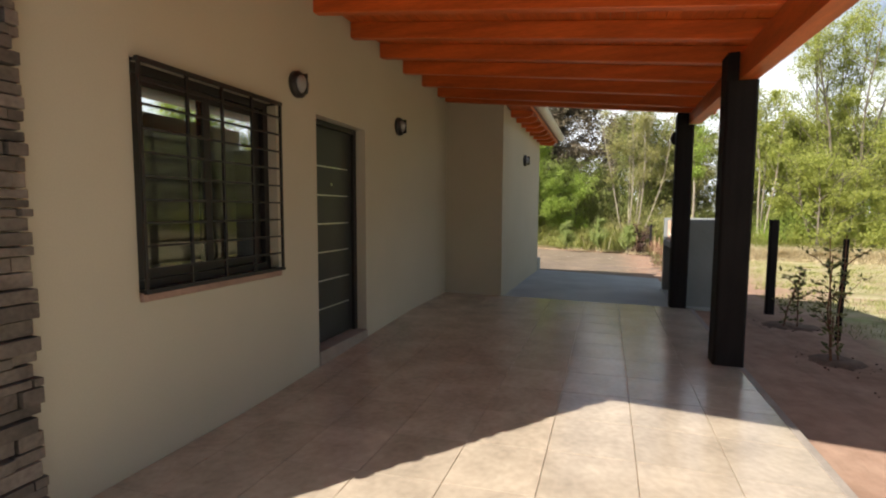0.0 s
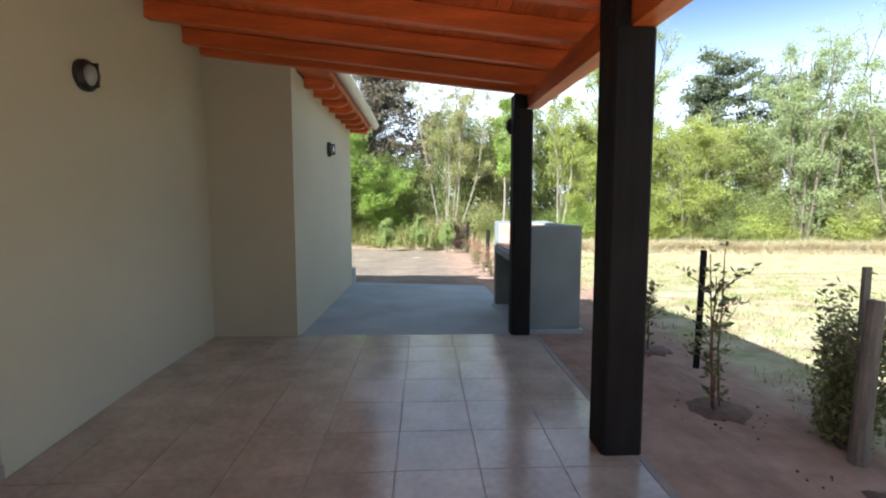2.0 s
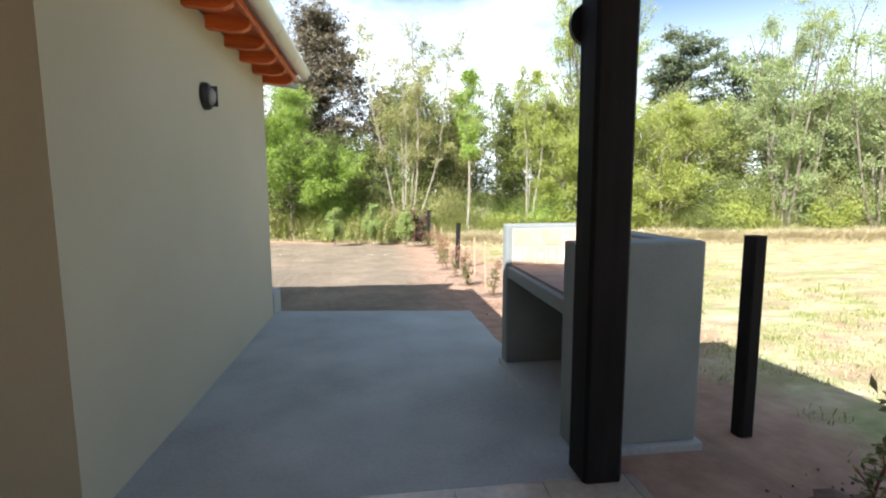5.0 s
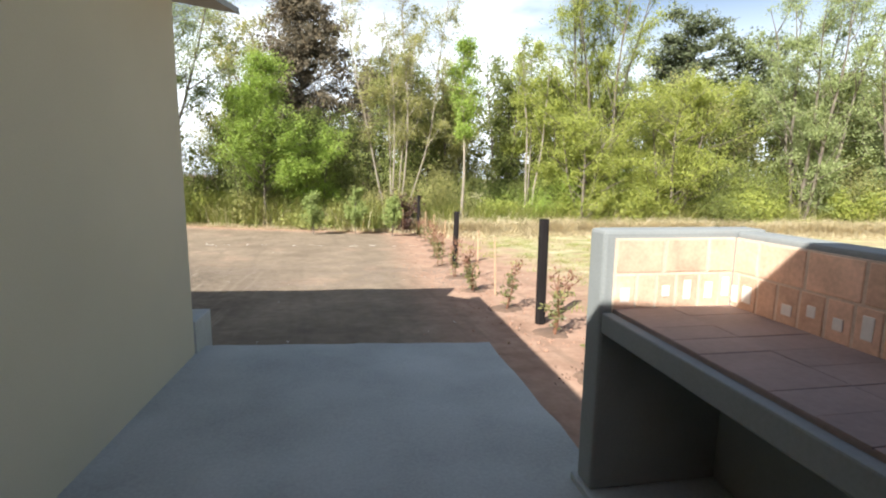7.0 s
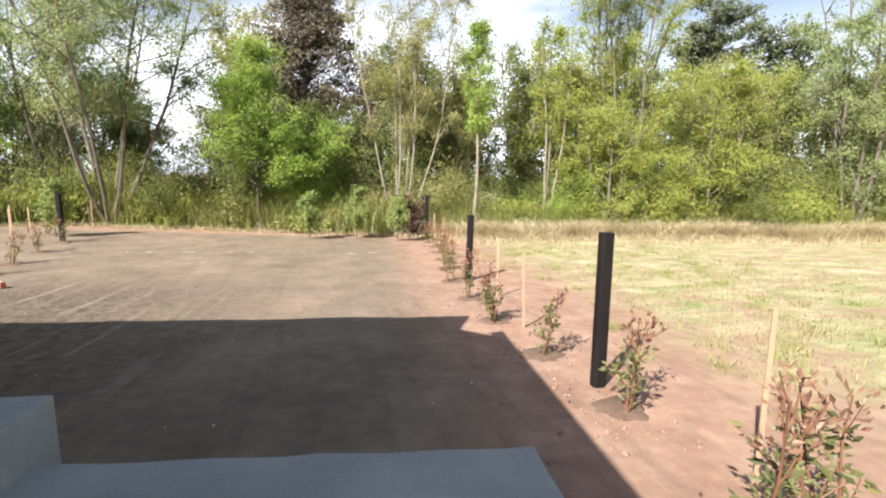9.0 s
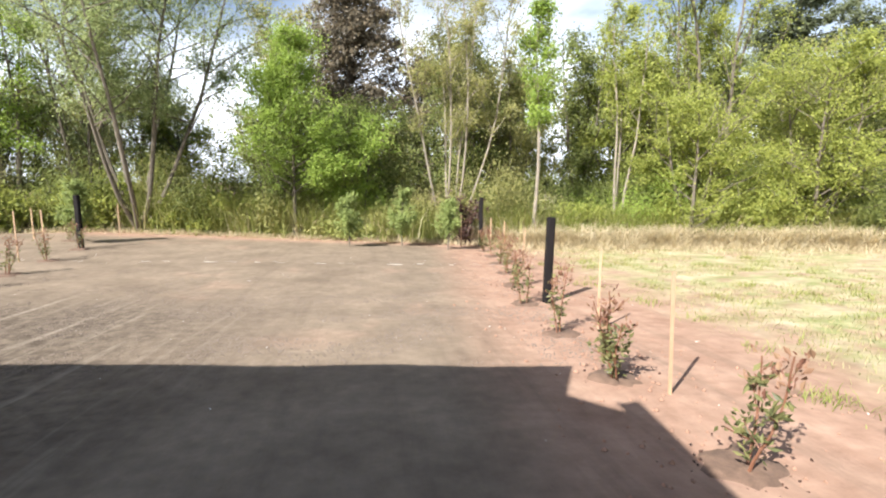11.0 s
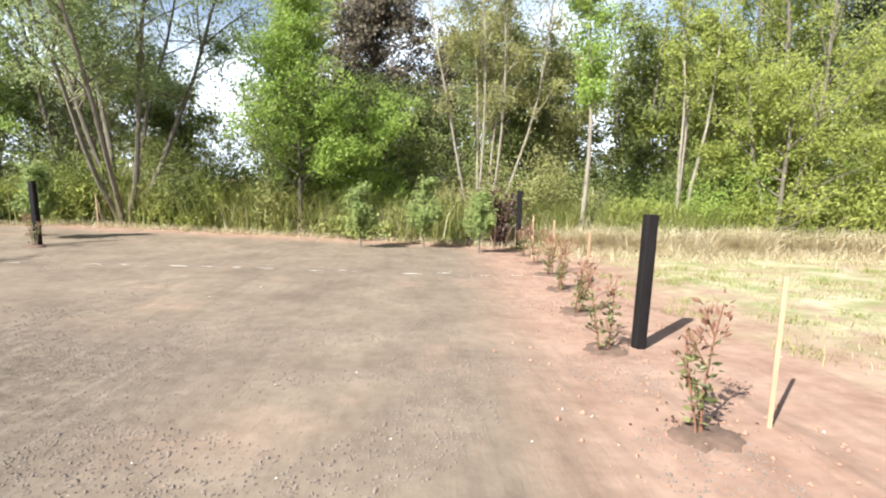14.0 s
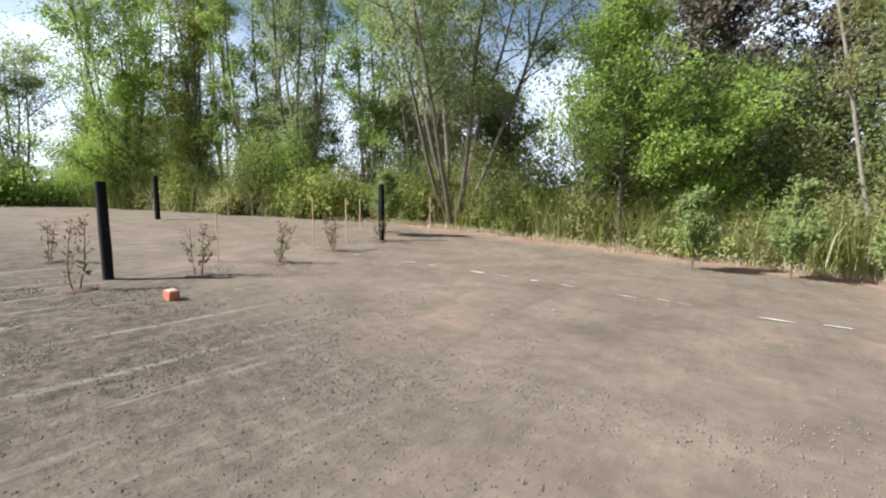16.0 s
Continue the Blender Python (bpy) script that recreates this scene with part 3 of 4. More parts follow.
def tree(x, y, h, spread, mat, bark=BARK, stems=1, bare=0.25, limbs=16, leaves=5000, leaf=0.16, cone=False, lean=0.0, fan=0.2, rise=0.9, r=0.1, label="", name="tree", tuft=0.26, flat=0.7, twigs=4, bend=0.05):
    """A tree: stems that fork into limbs and twigs, with leaves in loose tufts along them."""
    z = float(ground_z(np.array(x), np.array(y))) - 0.05
    top = empty(name, x, y, z, label=label, category="tree", group="trees behind the yard")
    bm = bmesh.new()
    pts, wts = [], []
    turn = rng.uniform(0, 6.28)
    for s in range(stems):
        a = turn + 6.28 * s / stems + rng.uniform(-0.3, 0.3)
        ln = lean if stems == 1 else fan * rng.uniform(0.35, 1.0)
        height = h * rng.uniform(0.86, 1.0)
        raw_line = limb(Vector((0, 0, 0)), Vector((0, 0, 1)), height, bend, 9)
        over = raw_line[-1]
        start = Vector((0.1 * math.cos(a), 0.1 * math.sin(a), 0)) if s else Vector((0, 0, 0))
        trunk = []
        for k, p in enumerate(raw_line):
            f = k / 9
            out = height * ln * f ** 0.8
            trunk.append(start + Vector((p.x - over.x * f + out * math.cos(a), p.y - over.y * f + out * math.sin(a), p.z * height / over.z)))
        tube(bm, trunk, r * (1 if stems == 1 else 0.75), 0.015, 7)
        count = max(4, limbs // stems)
        for i in range(count):
            f = bare + (0.97 - bare) * (i + rng.uniform(0, 1)) / count
            k = min(8, int(f * 9))
            p = trunk[k].lerp(trunk[k + 1], f * 9 - k)
            b = rng.uniform(0, 6.28)
            up_f = (f - bare) / (1 - bare)
            g = (1 - up_f) ** 0.75 + 0.06 if cone else math.sin(math.pi * (0.2 + 0.72 * up_f)) ** 0.7 + 0.1
            n1 = limb(p, Vector((math.cos(b), math.sin(b), rise * rng.uniform(0.4, 1.4))), max(0.3, spread * g * rng.uniform(0.6, 1.15)), 0.15, 5)
            tube(bm, n1, max(0.012, r * 0.35 * (1 - f * 0.6)), 0.006, 5)
            heavy = rng.lognormal(0, 0.55)
            for q in n1[2:]:
                pts.append(q)
                wts.append(heavy)
            for _ in range(twigs):
                q0 = n1[int(rng.integers(1, 6))]
                n2 = limb(q0, Vector(rng.normal(size=3)) + Vector((0, 0, rise * 0.6)), spread * rng.uniform(0.15, 0.4), 0.2, 3)
                tube(bm, n2, 0.01, 0.004, 3)
                for q in n2[1:]:
                    pts.append(q)
                    wts.append(heavy)
        pts.append(trunk[-1])
        wts.append(1.5)
    part("trunk", bm, bark, top)
    c = np.array([tuple(p) for p in pts])
    w = np.array(wts) * rng.lognormal(0, 0.7, len(wts))
    pick = rng.choice(len(c), leaves, p=w / w.sum())
    pos = c[pick] + np.clip(rng.normal(size=(leaves, 3)), -1.6, 1.6) * tuft * np.array((1, 1, flat)) * rng.uniform(0.2, 1.2, (leaves, 1))
    pos = pos[pos[:, 2] > 0.3]
    leaf_mesh("crown", pos, leaf * 0.84, mat, top, simple=True)
    return top


def bush(x, y, h, w, mat, leaves=2500, leaf=0.13, label="", name="bush", group="", category="bush", long=2.0, up=0.3):
    """A thicket: crossing stems under an uneven heap of leaves."""
    z = float(ground_z(np.array(x), np.array(y))) - 0.03
    top = empty(name, x, y, z, label=label, category=category, group=group)
    bm = bmesh.new()
    tips = []
    for _ in range(12):
        a = rng.uniform(0, 6.28)
        n1 = limb(Vector((0.2 * w * math.cos(a), 0.2 * w * math.sin(a), 0)), Vector((math.cos(a) * 0.7 * w / h, math.sin(a) * 0.7 * w / h, 1)), h * rng.uniform(0.6, 1.0), 0.18, 5)
        tube(bm, n1, 0.016, 0.005, 4)
        tips += n1[1:]
    part("stem", bm, BARK, top)["kind"] = "stuff"
    c = np.array([tuple(p) for p in tips])
    pos = c[rng.integers(0, len(c), leaves)] + rng.normal(size=(leaves, 3)) * np.array((0.17 * w, 0.17 * w, 0.11 * h))
    pos[:, 2] = np.abs(pos[:, 2]) + 0.02
    leaf_mesh("foliage", pos, leaf, mat, top, long=long, up=up, simple=y > 10)
    return top


FEATHER = "tall feathery grey-green tree with many thin stems"
tree(-8.15, 22.9, 10.4, 2.5, SILVER, stems=7, bare=0.32, limbs=112, leaves=66000, leaf=0.085, rise=0.9, fan=0.44, r=0.095, label=FEATHER, tuft=0.3)
tree(-10.6, 24.6, 8.4, 2.0, SILVER, stems=4, bare=0.25, limbs=44, leaves=20000, leaf=0.085, rise=1.0, fan=0.25, r=0.1, label=FEATHER, tuft=0.24)
tree(-3.4, 22.9, 6.6, 2.3, BRIGHT, stems=1, bare=0.2, limbs=60, leaves=44000, leaf=0.075, cone=True, rise=0.55, r=0.07, label="bright green young tree with a pointed crown", tuft=0.24)
tree(-1.5, 23.6, 3.9, 1.3, BRIGHT, stems=2, bare=0.15, limbs=26, leaves=12000, leaf=0.08, rise=0.8, r=0.04, label="bright green sapling in the thicket", tuft=0.22)
tree(-3.5, 36.5, 14.8, 5.2, RUST, stems=1, bare=0.12, limbs=130, leaves=56000, leaf=0.19, cone=True, r=0.25, label="tall dark brownish conifer", rise=0.3, tuft=0.36, flat=0.55, bend=0.02)
tree(-7.4, 40.0, 13.4, 2.6, OLIVE, stems=2, limbs=36, leaves=12000, leaf=0.17, fan=0.12, label="hazy grey-green tree far behind", tuft=0.4)
tree(1.0, 36.0, 9.6, 3.0, RUST, stems=1, bare=0.1, limbs=50, leaves=16000, leaf=0.2, cone=True, r=0.2, label="tall dark brownish conifer", rise=0.3, tuft=0.4, bend=0.02)
tree(1.55, 24.2, 9.4, 1.5, OLIVE, bark=PALE_BARK, stems=6, bare=0.34, limbs=72, leaves=27000, leaf=0.075, rise=1.3, fan=0.24, r=0.055, label="pale-barked tree with several upright stems", tuft=0.2)
tree(4.2, 22.9, 8.0, 0.95, BRIGHT, bark=PALE_BARK, stems=1, bare=0.5, limbs=24, leaves=7500, leaf=0.095, rise=0.9, r=0.07, label="slim pale trunk with a small bright crown", tuft=0.2)
tree(7.6, 24.3, 8.2, 1.15, GREEN, bark=PALE_BARK, stems=3, bare=0.5, limbs=26, leaves=9000, leaf=0.095, rise=1.1, fan=0.1, r=0.07, label="slender tree with bright spring leaves", tuft=0.22)
tree(11.0, 25.2, 12.0, 2.6, GREEN, stems=7, bare=0.15, limbs=90, leaves=56000, leaf=0.085, rise=1.4, fan=0.2, r=0.12, label="large fresh green tree with a wide crown", tuft=0.26)
tree(13.3, 22.6, 5.8, 2.6, GREEN, stems=5, bare=0.05, limbs=70, leaves=46000, leaf=0.08, rise=0.7, fan=0.3, label="bushy yellow-green tree with low branches", tuft=0.25)
tree(9.4, 22.9, 4.6, 2.0, GREEN, stems=4, bare=0.05, limbs=44, leaves=26000, leaf=0.08, rise=0.7, fan=0.3, label="bushy yellow-green tree with low branches", tuft=0.24)
tree(24.3, 38.0, 14.2, 3.0, DARK, stems=1, bare=0.5, limbs=44, leaves=20000, leaf=0.22, rise=0.1, r=0.3, label="dark umbrella-shaped pine above the wood", tuft=0.42, flat=0.4, bend=0.03)
tree(29.3, 38.0, 13.2, 3.0, DARK, stems=1, bare=0.55, limbs=34, leaves=13000, leaf=0.22, rise=0.1, r=0.25, label="dark umbrella-shaped pine above the wood", tuft=0.42, flat=0.4, bend=0.03)
tree(18.7, 21.6, 10.4, 2.3, SILVER, stems=7, bare=0.1, limbs=76, leaves=42000, leaf=0.085, rise=1.3, fan=0.24, r=0.11, label=FEATHER, tuft=0.24)
tree(22.4, 20.4, 9.2, 2.5, SILVER, stems=6, bare=0.06, limbs=60, leaves=26000, leaf=0.1, rise=1.2, fan=0.24, r=0.11, label=FEATHER, tuft=0.28)
tree(24.0, 17.5, 7.6, 3.0, GREEN, stems=4, bare=0.06, limbs=50, leaves=20000, leaf=0.13, label="bushy yellow-green tree with low branches", tuft=0.34)
tree(29.0, 15.5, 9.0, 3.2, SILVER, stems=4, bare=0.08, limbs=50, leaves=16000, leaf=0.15, label=FEATHER, tuft=0.4)
tree(-12.2, 23.6, 7.6, 1.7, BRIGHT, stems=3, bare=0.3, limbs=40, leaves=17000, leaf=0.095, fan=0.12, label="bright green tree with several stems", tuft=0.25)
tree(-14.4, 22.4, 8.8, 1.6, SILVER, stems=5, bare=0.2, limbs=54, leaves=22000, leaf=0.09, rise=1.6, fan=0.16, label="fresh green tree with several thin stems", tuft=0.24)
tree(-17.2, 22.4, 9.6, 1.7, BRIGHT, stems=5, bare=0.15, limbs=60, leaves=30000, leaf=0.09, rise=1.6, fan=0.16, label="fresh green tree with several thin stems", tuft=0.25)
tree(-19.8, 21.4, 9.4, 1.9, GREEN, stems=5, bare=0.12, limbs=60, leaves=30000, leaf=0.095, rise=1.5, fan=0.16, label="fresh green tree with several thin stems", tuft=0.26)
tree(-22.4, 19.6, 9.4, 3.0, BRIGHT, stems=5, bare=0.04, limbs=84, leaves=46000, leaf=0.11, rise=0.8, fan=0.2, label="broad bright green tree with low branches", tuft=0.34)
tree(-33.0, 18.6, 8.4, 2.6, SILVER, stems=4, bare=0.1, limbs=44, leaves=14000, leaf=0.15, label="hazy grey-green tree far behind", tuft=0.4)
tree(-34.0, 12.0, 6.5, 3.2, GREEN, stems=3, bare=0.05, limbs=44, leaves=14000, leaf=0.18, label="fresh green tree far off", tuft=0.4)
for x, y in ((-37.0, 23.6), (-34.0, 25.0), (-31.0, 26.0), (-28.0, 27.0)):
    tree(x, y, 17.5, 1.1, OLIVE, bark=PALE_BARK, stems=4, bare=0.2, limbs=44, leaves=1800, leaf=0.12, rise=2.8, fan=0.04, label="tall almost bare grey poplar")

# unseen rows that carry the tree line on, added to block the bright low sky
for i in range(9):
    tree(29.5 + rng.uniform(-1.5, 2.5), 11.0 - i * 3.8, rng.uniform(8.5, 11.0), 3.2, (SILVER, GREEN, OLIVE)[i % 3], stems=4, bare=0.05, limbs=44, leaves=9000, leaf=0.24, label="unseen leafy tree added on the far side to block low sky light", tuft=0.5)
for i in range(10):
    tree(26.0 - i * 4.2, -24.5 + rng.uniform(-1.5, 1.5), rng.uniform(8.5, 10.5), 3.2, (GREEN, OLIVE, SILVER)[i % 3], stems=4, bare=0.05, limbs=44, leaves=9000, leaf=0.24, label="unseen leafy tree added at the front to block low sky light", tuft=0.5)

# dark wood behind, and undergrowth along the edge of the yard
for i in range(40):
    x = -35 + i * 1.75 + rng.uniform(-0.7, 0.7)
    y = 28.4 + rng.uniform(-1.5, 2.5) - max(0, x - 12) * 0.28 - max(0, -x - 14) * 0.3
    high = rng.uniform(6.2, 8.2) if x > 0.5 else rng.uniform(4.0, 4.8) if x > -6 else rng.uniform(4.3, 5.4)
    tree(x, y, high, 2.3, (MID, OLIVE, MID, SILVER, MID, GREEN)[int(rng.integers(0, 6))], stems=3, bare=0.03, limbs=42, leaves=14500, leaf=0.12, label="dense dark green tree in the wood behind", name="wood_tree", tuft=0.3)
for i in range(18):
    x = 2.5 + i * 1.9 + rng.uniform(-0.7, 0.7)
    tree(x, 32.6 + rng.uniform(-1, 1) - max(0, x - 12) * 0.28, rng.uniform(6.0, 7.6), 2.5, (MID, OLIVE, MID)[i % 3], stems=3, bare=0.05, limbs=36, leaves=8500, leaf=0.17, label="dense dark green tree in the wood behind", name="wood_tree", tuft=0.34)
for i in range(46):
    x = -28 + i * 1.28 + rng.uniform(-0.6, 0.6)
    y = 24.0 + rng.uniform(-0.5, 1.6) - max(0, x - 9) * 0.22 - max(0, -x - 9) * 0.28
    h = rng.uniform(1.9, 3.6) * (0.8 if -14 < x < -5.5 else 1.0)
    bush(x, y, h, rng.uniform(1.3, 2.2), (GREEN, OLIVE, MID, GREEN, GREEN, MID, BRIGHT)[int(rng.integers(0, 7))], leaves=12000, leaf=0.062, label="dense green thicket at the edge of the yard", group="thickets along the yard", up=0.15)
for i in range(34):
    x = -22 + i * 1.3 + rng.uniform(-0.6, 0.6)
    y = 23.4 + rng.uniform(-0.2, 0.6) - max(0, x - 9) * 0.22 - max(0, -x - 9) * 0.28
    h = rng.uniform(0.7, 1.9)
    if 1.0 < x < 3.7:
        continue
    bush(x, y, h, rng.uniform(1.0, 1.8), (REED, GREEN, GREEN, OLIVE)[int(rng.integers(0, 4))], leaves=4500, leaf=0.075, label="low weedy thicket at the edge of the yard", group="thickets along the yard", long=3.6, up=0.7, name="low_bush")
for x, y, h in ((-27, 15.5, 2.2), (-28.5, 13.5, 2.4), (-29.5, 11.5, 1.8), (-30, 9.0, 2.4), (-31, 6.5, 2.0), (-26, 17.2, 2.0), (-31.5, 4.0, 2.6)):
    bush(x, y, h, 2.6, (GREEN, MID, BRIGHT)[int(h * 10) % 3], leaves=6000, leaf=0.14, label="green thicket far along the plot", group="thickets along the yard", up=0.15)


def blades(name, x, y, h, mat, label, kind="stuff", spread=0.25):
    """Grass blades that lean over, one narrow bent strip each."""
    n = len(x)
    z = ground_z(x, y) - 0.01
    a = rng.uniform(0, 6.28, n)
    hh = h * rng.uniform(0.3, 1.25, n)
    lean = spread * hh * rng.uniform(0.3, 1.6, n)
    w = (0.004 if h < 0.15 else 0.006) + 0.008 * rng.random(n) * (h > 0.4)
    b = np.stack([x, y, z], 1)
    side = np.stack([-np.sin(a), np.cos(a), 0 * a], 1) * w[:, None]
    out = np.stack([np.cos(a), np.sin(a), 0 * a], 1)
    m = b + out * (lean * 0.35)[:, None] + np.stack([0 * a, 0 * a, hh * 0.65], 1)
    t = b + out * lean[:, None] + np.stack([0 * a, 0 * a, hh], 1)
    v = np.stack([b - side, b + side, m + side * 0.8, m - side * 0.8, t], 1).reshape(-1, 3)
    k = np.arange(n)[:, None] * 5
    ob = bpy.data.meshes.new(name)
    ob.from_pydata(v.tolist(), [], (k + np.array([0, 1, 2, 3])).tolist() + (k + np.array([3, 2, 4])).tolist())
    ob.materials.append(mat)
    return tagged(new(name, ob), label, "grass", kind=kind)


def edge_y(x):
    """Where the yard ends and the thicket begins."""
    return 22.9 - np.clip(x - 9, 0, 99) * 0.2 - np.clip(-x - 9, 0, 99) * 0.28


def clumped(x, y, f, cut):
    """Which of the points stay, so that grass grows in tufts."""
    return np.array([noise.noise(Vector((a * f, b * f, 5.0))) > cut for a, b in zip(x, y)])


x = rng.uniform(-26, 24, 40000)
y = edge_y(x) + rng.normal(0.45, 0.35, len(x))
k = clumped(x, y, 1.1, -0.12) & ~((x > 1.2) & (x < 3.0))
blades("reeds", x[k], y[k], 1.15, REED, "green reeds along the edge of the thicket", spread=0.7)
x = rng.uniform(-24, 24, 9000)
y = edge_y(x) + rng.normal(0.35, 0.3, len(x))
k = clumped(x, y, 0.9, 0.05)
blades("dry_reeds", x[k], y[k], 0.9, STRAW, "dead pale reeds among the green ones", spread=0.9)
cx = rng.uniform(3.4, 25, 230)
cy = edge_y(cx) + rng.normal(-0.55, 0.5, len(cx))
k = rng.integers(0, len(cx), 22000)
blades("straw_grass", cx[k] + rng.normal(0, 0.24, len(k)), cy[k] + rng.normal(0, 0.24, len(k)), 0.6, STRAW, "tall dry straw-coloured grass before the thicket", spread=2.0)
x = rng.uniform(3.0, 25, 16000)
blades("straw_stubble", x, edge_y(x) + rng.normal(-1.2, 0.8, len(x)), 0.24, STRAW, "short dry straw before the thicket", spread=2.0)
x = rng.uniform(-12, 3.2, 5000)
blades("straw_litter", x, edge_y(x) + rng.normal(-0.3, 0.22, len(x)), 0.16, STRAW, "dry straw litter along the thicket", spread=1.8)
x = np.concatenate([3.6 + rng.gamma(2.0, 2.6, 60000)])
y = rng.uniform(-3, 22.5, len(x))
keep = np.array([noise.noise(Vector((a * 0.6, b * 0.6, 2.0))) > -0.25 for a, b in zip(x, y)]) & (y < edge_y(x))
blades("dry_grass", x[keep], y[keep], 0.06, PATCH, "short dry yellow-green grass", spread=0.9)

# ---- door and window ----
dx = WX - 0.13
door_1 = empty("door_1", dx, DOOR_Y[0], 0.0, label="dark front door with thin steel strips, closed", category="door", kind="structure")
w, hgt = DOOR_Y[1] - DOOR_Y[0], DOOR_Z
part("leaf", boxed(-0.045, 0, 0.06, w - 0.06, 0.06, hgt - 0.05, bevel=0.003), DOOR, door_1)
for y0, y1, z0, z1 in ((0.002, 0.06, 0.05, hgt - 0.002), (w - 0.06, w - 0.002, 0.05, hgt - 0.002), (0.061, w - 0.061, hgt - 0.05, hgt - 0.002)):
    part("frame", boxed(-0.06, 0.03, y0, y1, z0, z1, bevel=0.003), IRON, door_1)
for i in range(6):
    z = 0.36 + i * 0.255
    part("steel_strip", boxed(0.0005, 0.004, 0.065, w - 0.13, z - 0.005, z + 0.005), STEEL, door_1, "thin steel strip")
part("peephole", rod(bmesh.new(), (0, w / 2, 1.48), (0.008, w / 2, 1.48), 0.012, sides=12), STEEL, door_1, "steel peephole")
part("threshold", boxed(-0.1, 0.145, 0.002, w - 0.002, -0.13, 0.048, bevel=0.006), EDGE, door_1, "dusty cement threshold")

wx = WX - 0.09
window_1 = empty("window_1", wx, WIN_Y[0], WIN_Z[0], label="black framed sliding window behind iron bars", category="window", kind="structure")
w, hgt = WIN_Y[1] - WIN_Y[0], WIN_Z[1] - WIN_Z[0]
frame_part = bmesh.new()
for y0, y1, z0, z1 in ((0.002, 0.05, 0.03, hgt - 0.002), (w - 0.05, w - 0.002, 0.03, hgt - 0.002), (0.05, w - 0.05, hgt - 0.05, hgt - 0.002), (0.05, w - 0.05, 0.03, 0.08)):
    box(frame_part, -0.05, 0.02, y0, y1, z0, z1, bevel=0.003)
part("window_frame", frame_part, IRON, window_1, "black window frame")
for k, (y0, y1, xo) in enumerate(((0.052, w / 2 + 0.03, 0.0), (w / 2 - 0.03, w - 0.052, -0.03))):
    sash = bmesh.new()
    for a, b, z0, z1 in ((y0, y0 + 0.055, 0.082, hgt - 0.052), (y1 - 0.055, y1, 0.082, hgt - 0.052), (y0 + 0.055, y1 - 0.055, hgt - 0.107, hgt - 0.052), (y0 + 0.055, y1 - 0.055, 0.082, 0.137)):
        box(sash, xo - 0.012, xo + 0.012, a, b, z0, z1, bevel=0.002)
    s = part("sash", sash, IRON, window_1)
    p = part("pane", boxed(xo - 0.003, xo + 0.003, y0 + 0.056, y1 - 0.056, 0.138, hgt - 0.108), glass, s)
    p.visible_shadow = False
part("window_sill", boxed(-0.08, 0.12, 0.002, w - 0.002, -0.02, 0.028, bevel=0.006), MARBLE, window_1, "reddish stone sill")
grille = empty("window_grille", WX, WIN_Y[0], WIN_Z[0], label="black iron security bars over the window", category="window grille")
GX = 0.045
for z in (0.035, hgt - 0.012):
    part("rail", boxed(GX - 0.012, GX + 0.012, -0.002, w + 0.002, z - 0.012, z + 0.012), IRON, grille)
for y in (0.01, w * 0.27, w * 0.5, w * 0.73, w - 0.01):
    part("bar", boxed(GX - 0.008, GX + 0.008, y - 0.008, y + 0.008, 0.047, hgt - 0.024), IRON, grille)
for i in range(9):
    z = 0.15 + i * (hgt - 0.26) / 8
    part("crossbar", boxed(GX - 0.0075, GX + 0.0075, 0.018, w - 0.018, z - 0.006, z + 0.006), IRON, grille)
for z in (0.035, hgt - 0.012):
    for y in (0.01, w - 0.01):
        part("stay", boxed(-0.09, GX - 0.013, y - 0.006, y + 0.006, z - 0.006, z + 0.006), IRON, grille)


def wall_lamp(x, y, z):
    """A round bulkhead lamp: ring, glass bowl and guard."""
    top = empty("wall_lamp", x, y, z, label="round black bulkhead lamp with a glass bowl, unlit", category="wall lamp", group="porch lamps")
    bm = bmesh.new()
    for a, b, r0, r1 in ((0.001, 0.03, 0.1, 0.1), (0.03, 0.05, 0.1, 0.085)):
        rod(bm, (a, 0, 0), (b, 0, 0), r0, r1, 28)
    part("housing", bm, IRON, top)
    bm = bmesh.new()
    bmesh.ops.create_uvsphere(bm, u_segments=20, v_segments=12, radius=0.07)
    for v in bm.verts:
        v.co.x = 0.05 + max(0, v.co.x) * 0.65
    part("bowl", bm, clear, top, "clear ribbed glass bowl", smooth=True)
    part("guard", boxed(0.05, 0.1, -0.006, 0.006, -0.075, 0.075, bevel=0.002), IRON, top)
    return top


wall_lamp(WX, 0.02, 2.2)
wall_lamp(WX, 1.93, 2.19)
wall_lamp(EX, 5.5, 2.13)
wall_lamp(1.22, 3.842, 2.2).rotation_euler = (0, 0, radians(90))

# stone cladding at the front corner
cladding = tagged(part("stone_cladding", boxed(WX + 0.001, WX + 0.02, Y0, -1.9, -0.1, 2.9), MORTAR), "ledge stone cladding on the front corner of the house", "cladding", kind="structure")
z = -0.02
while z < 2.84:
    hh = random.uniform(0.035, 0.075)
    y = Y0
    while y < -1.9:
        l2 = min(random.uniform(0.14, 0.34), -1.88 - y)
        if l2 > 0.04:
            d = random.uniform(0.035, 0.075)
            part("stone", boxed(WX + 0.02, WX + 0.02 + d, y, y + l2 - 0.006, z, z + hh - 0.006, bevel=0.004), STONE, cladding)
        y += l2
    z += hh

# ---- barbecue ----
grill = empty("barbecue", 1.65, 4.73, -0.08, label="masonry barbecue of bricks under grey cement render", category="barbecue")
GX0, GX1, GY0, GY1, GTOP, GDECK = 1.258, 2.025, 4.035, 5.57, 1.14, 0.795


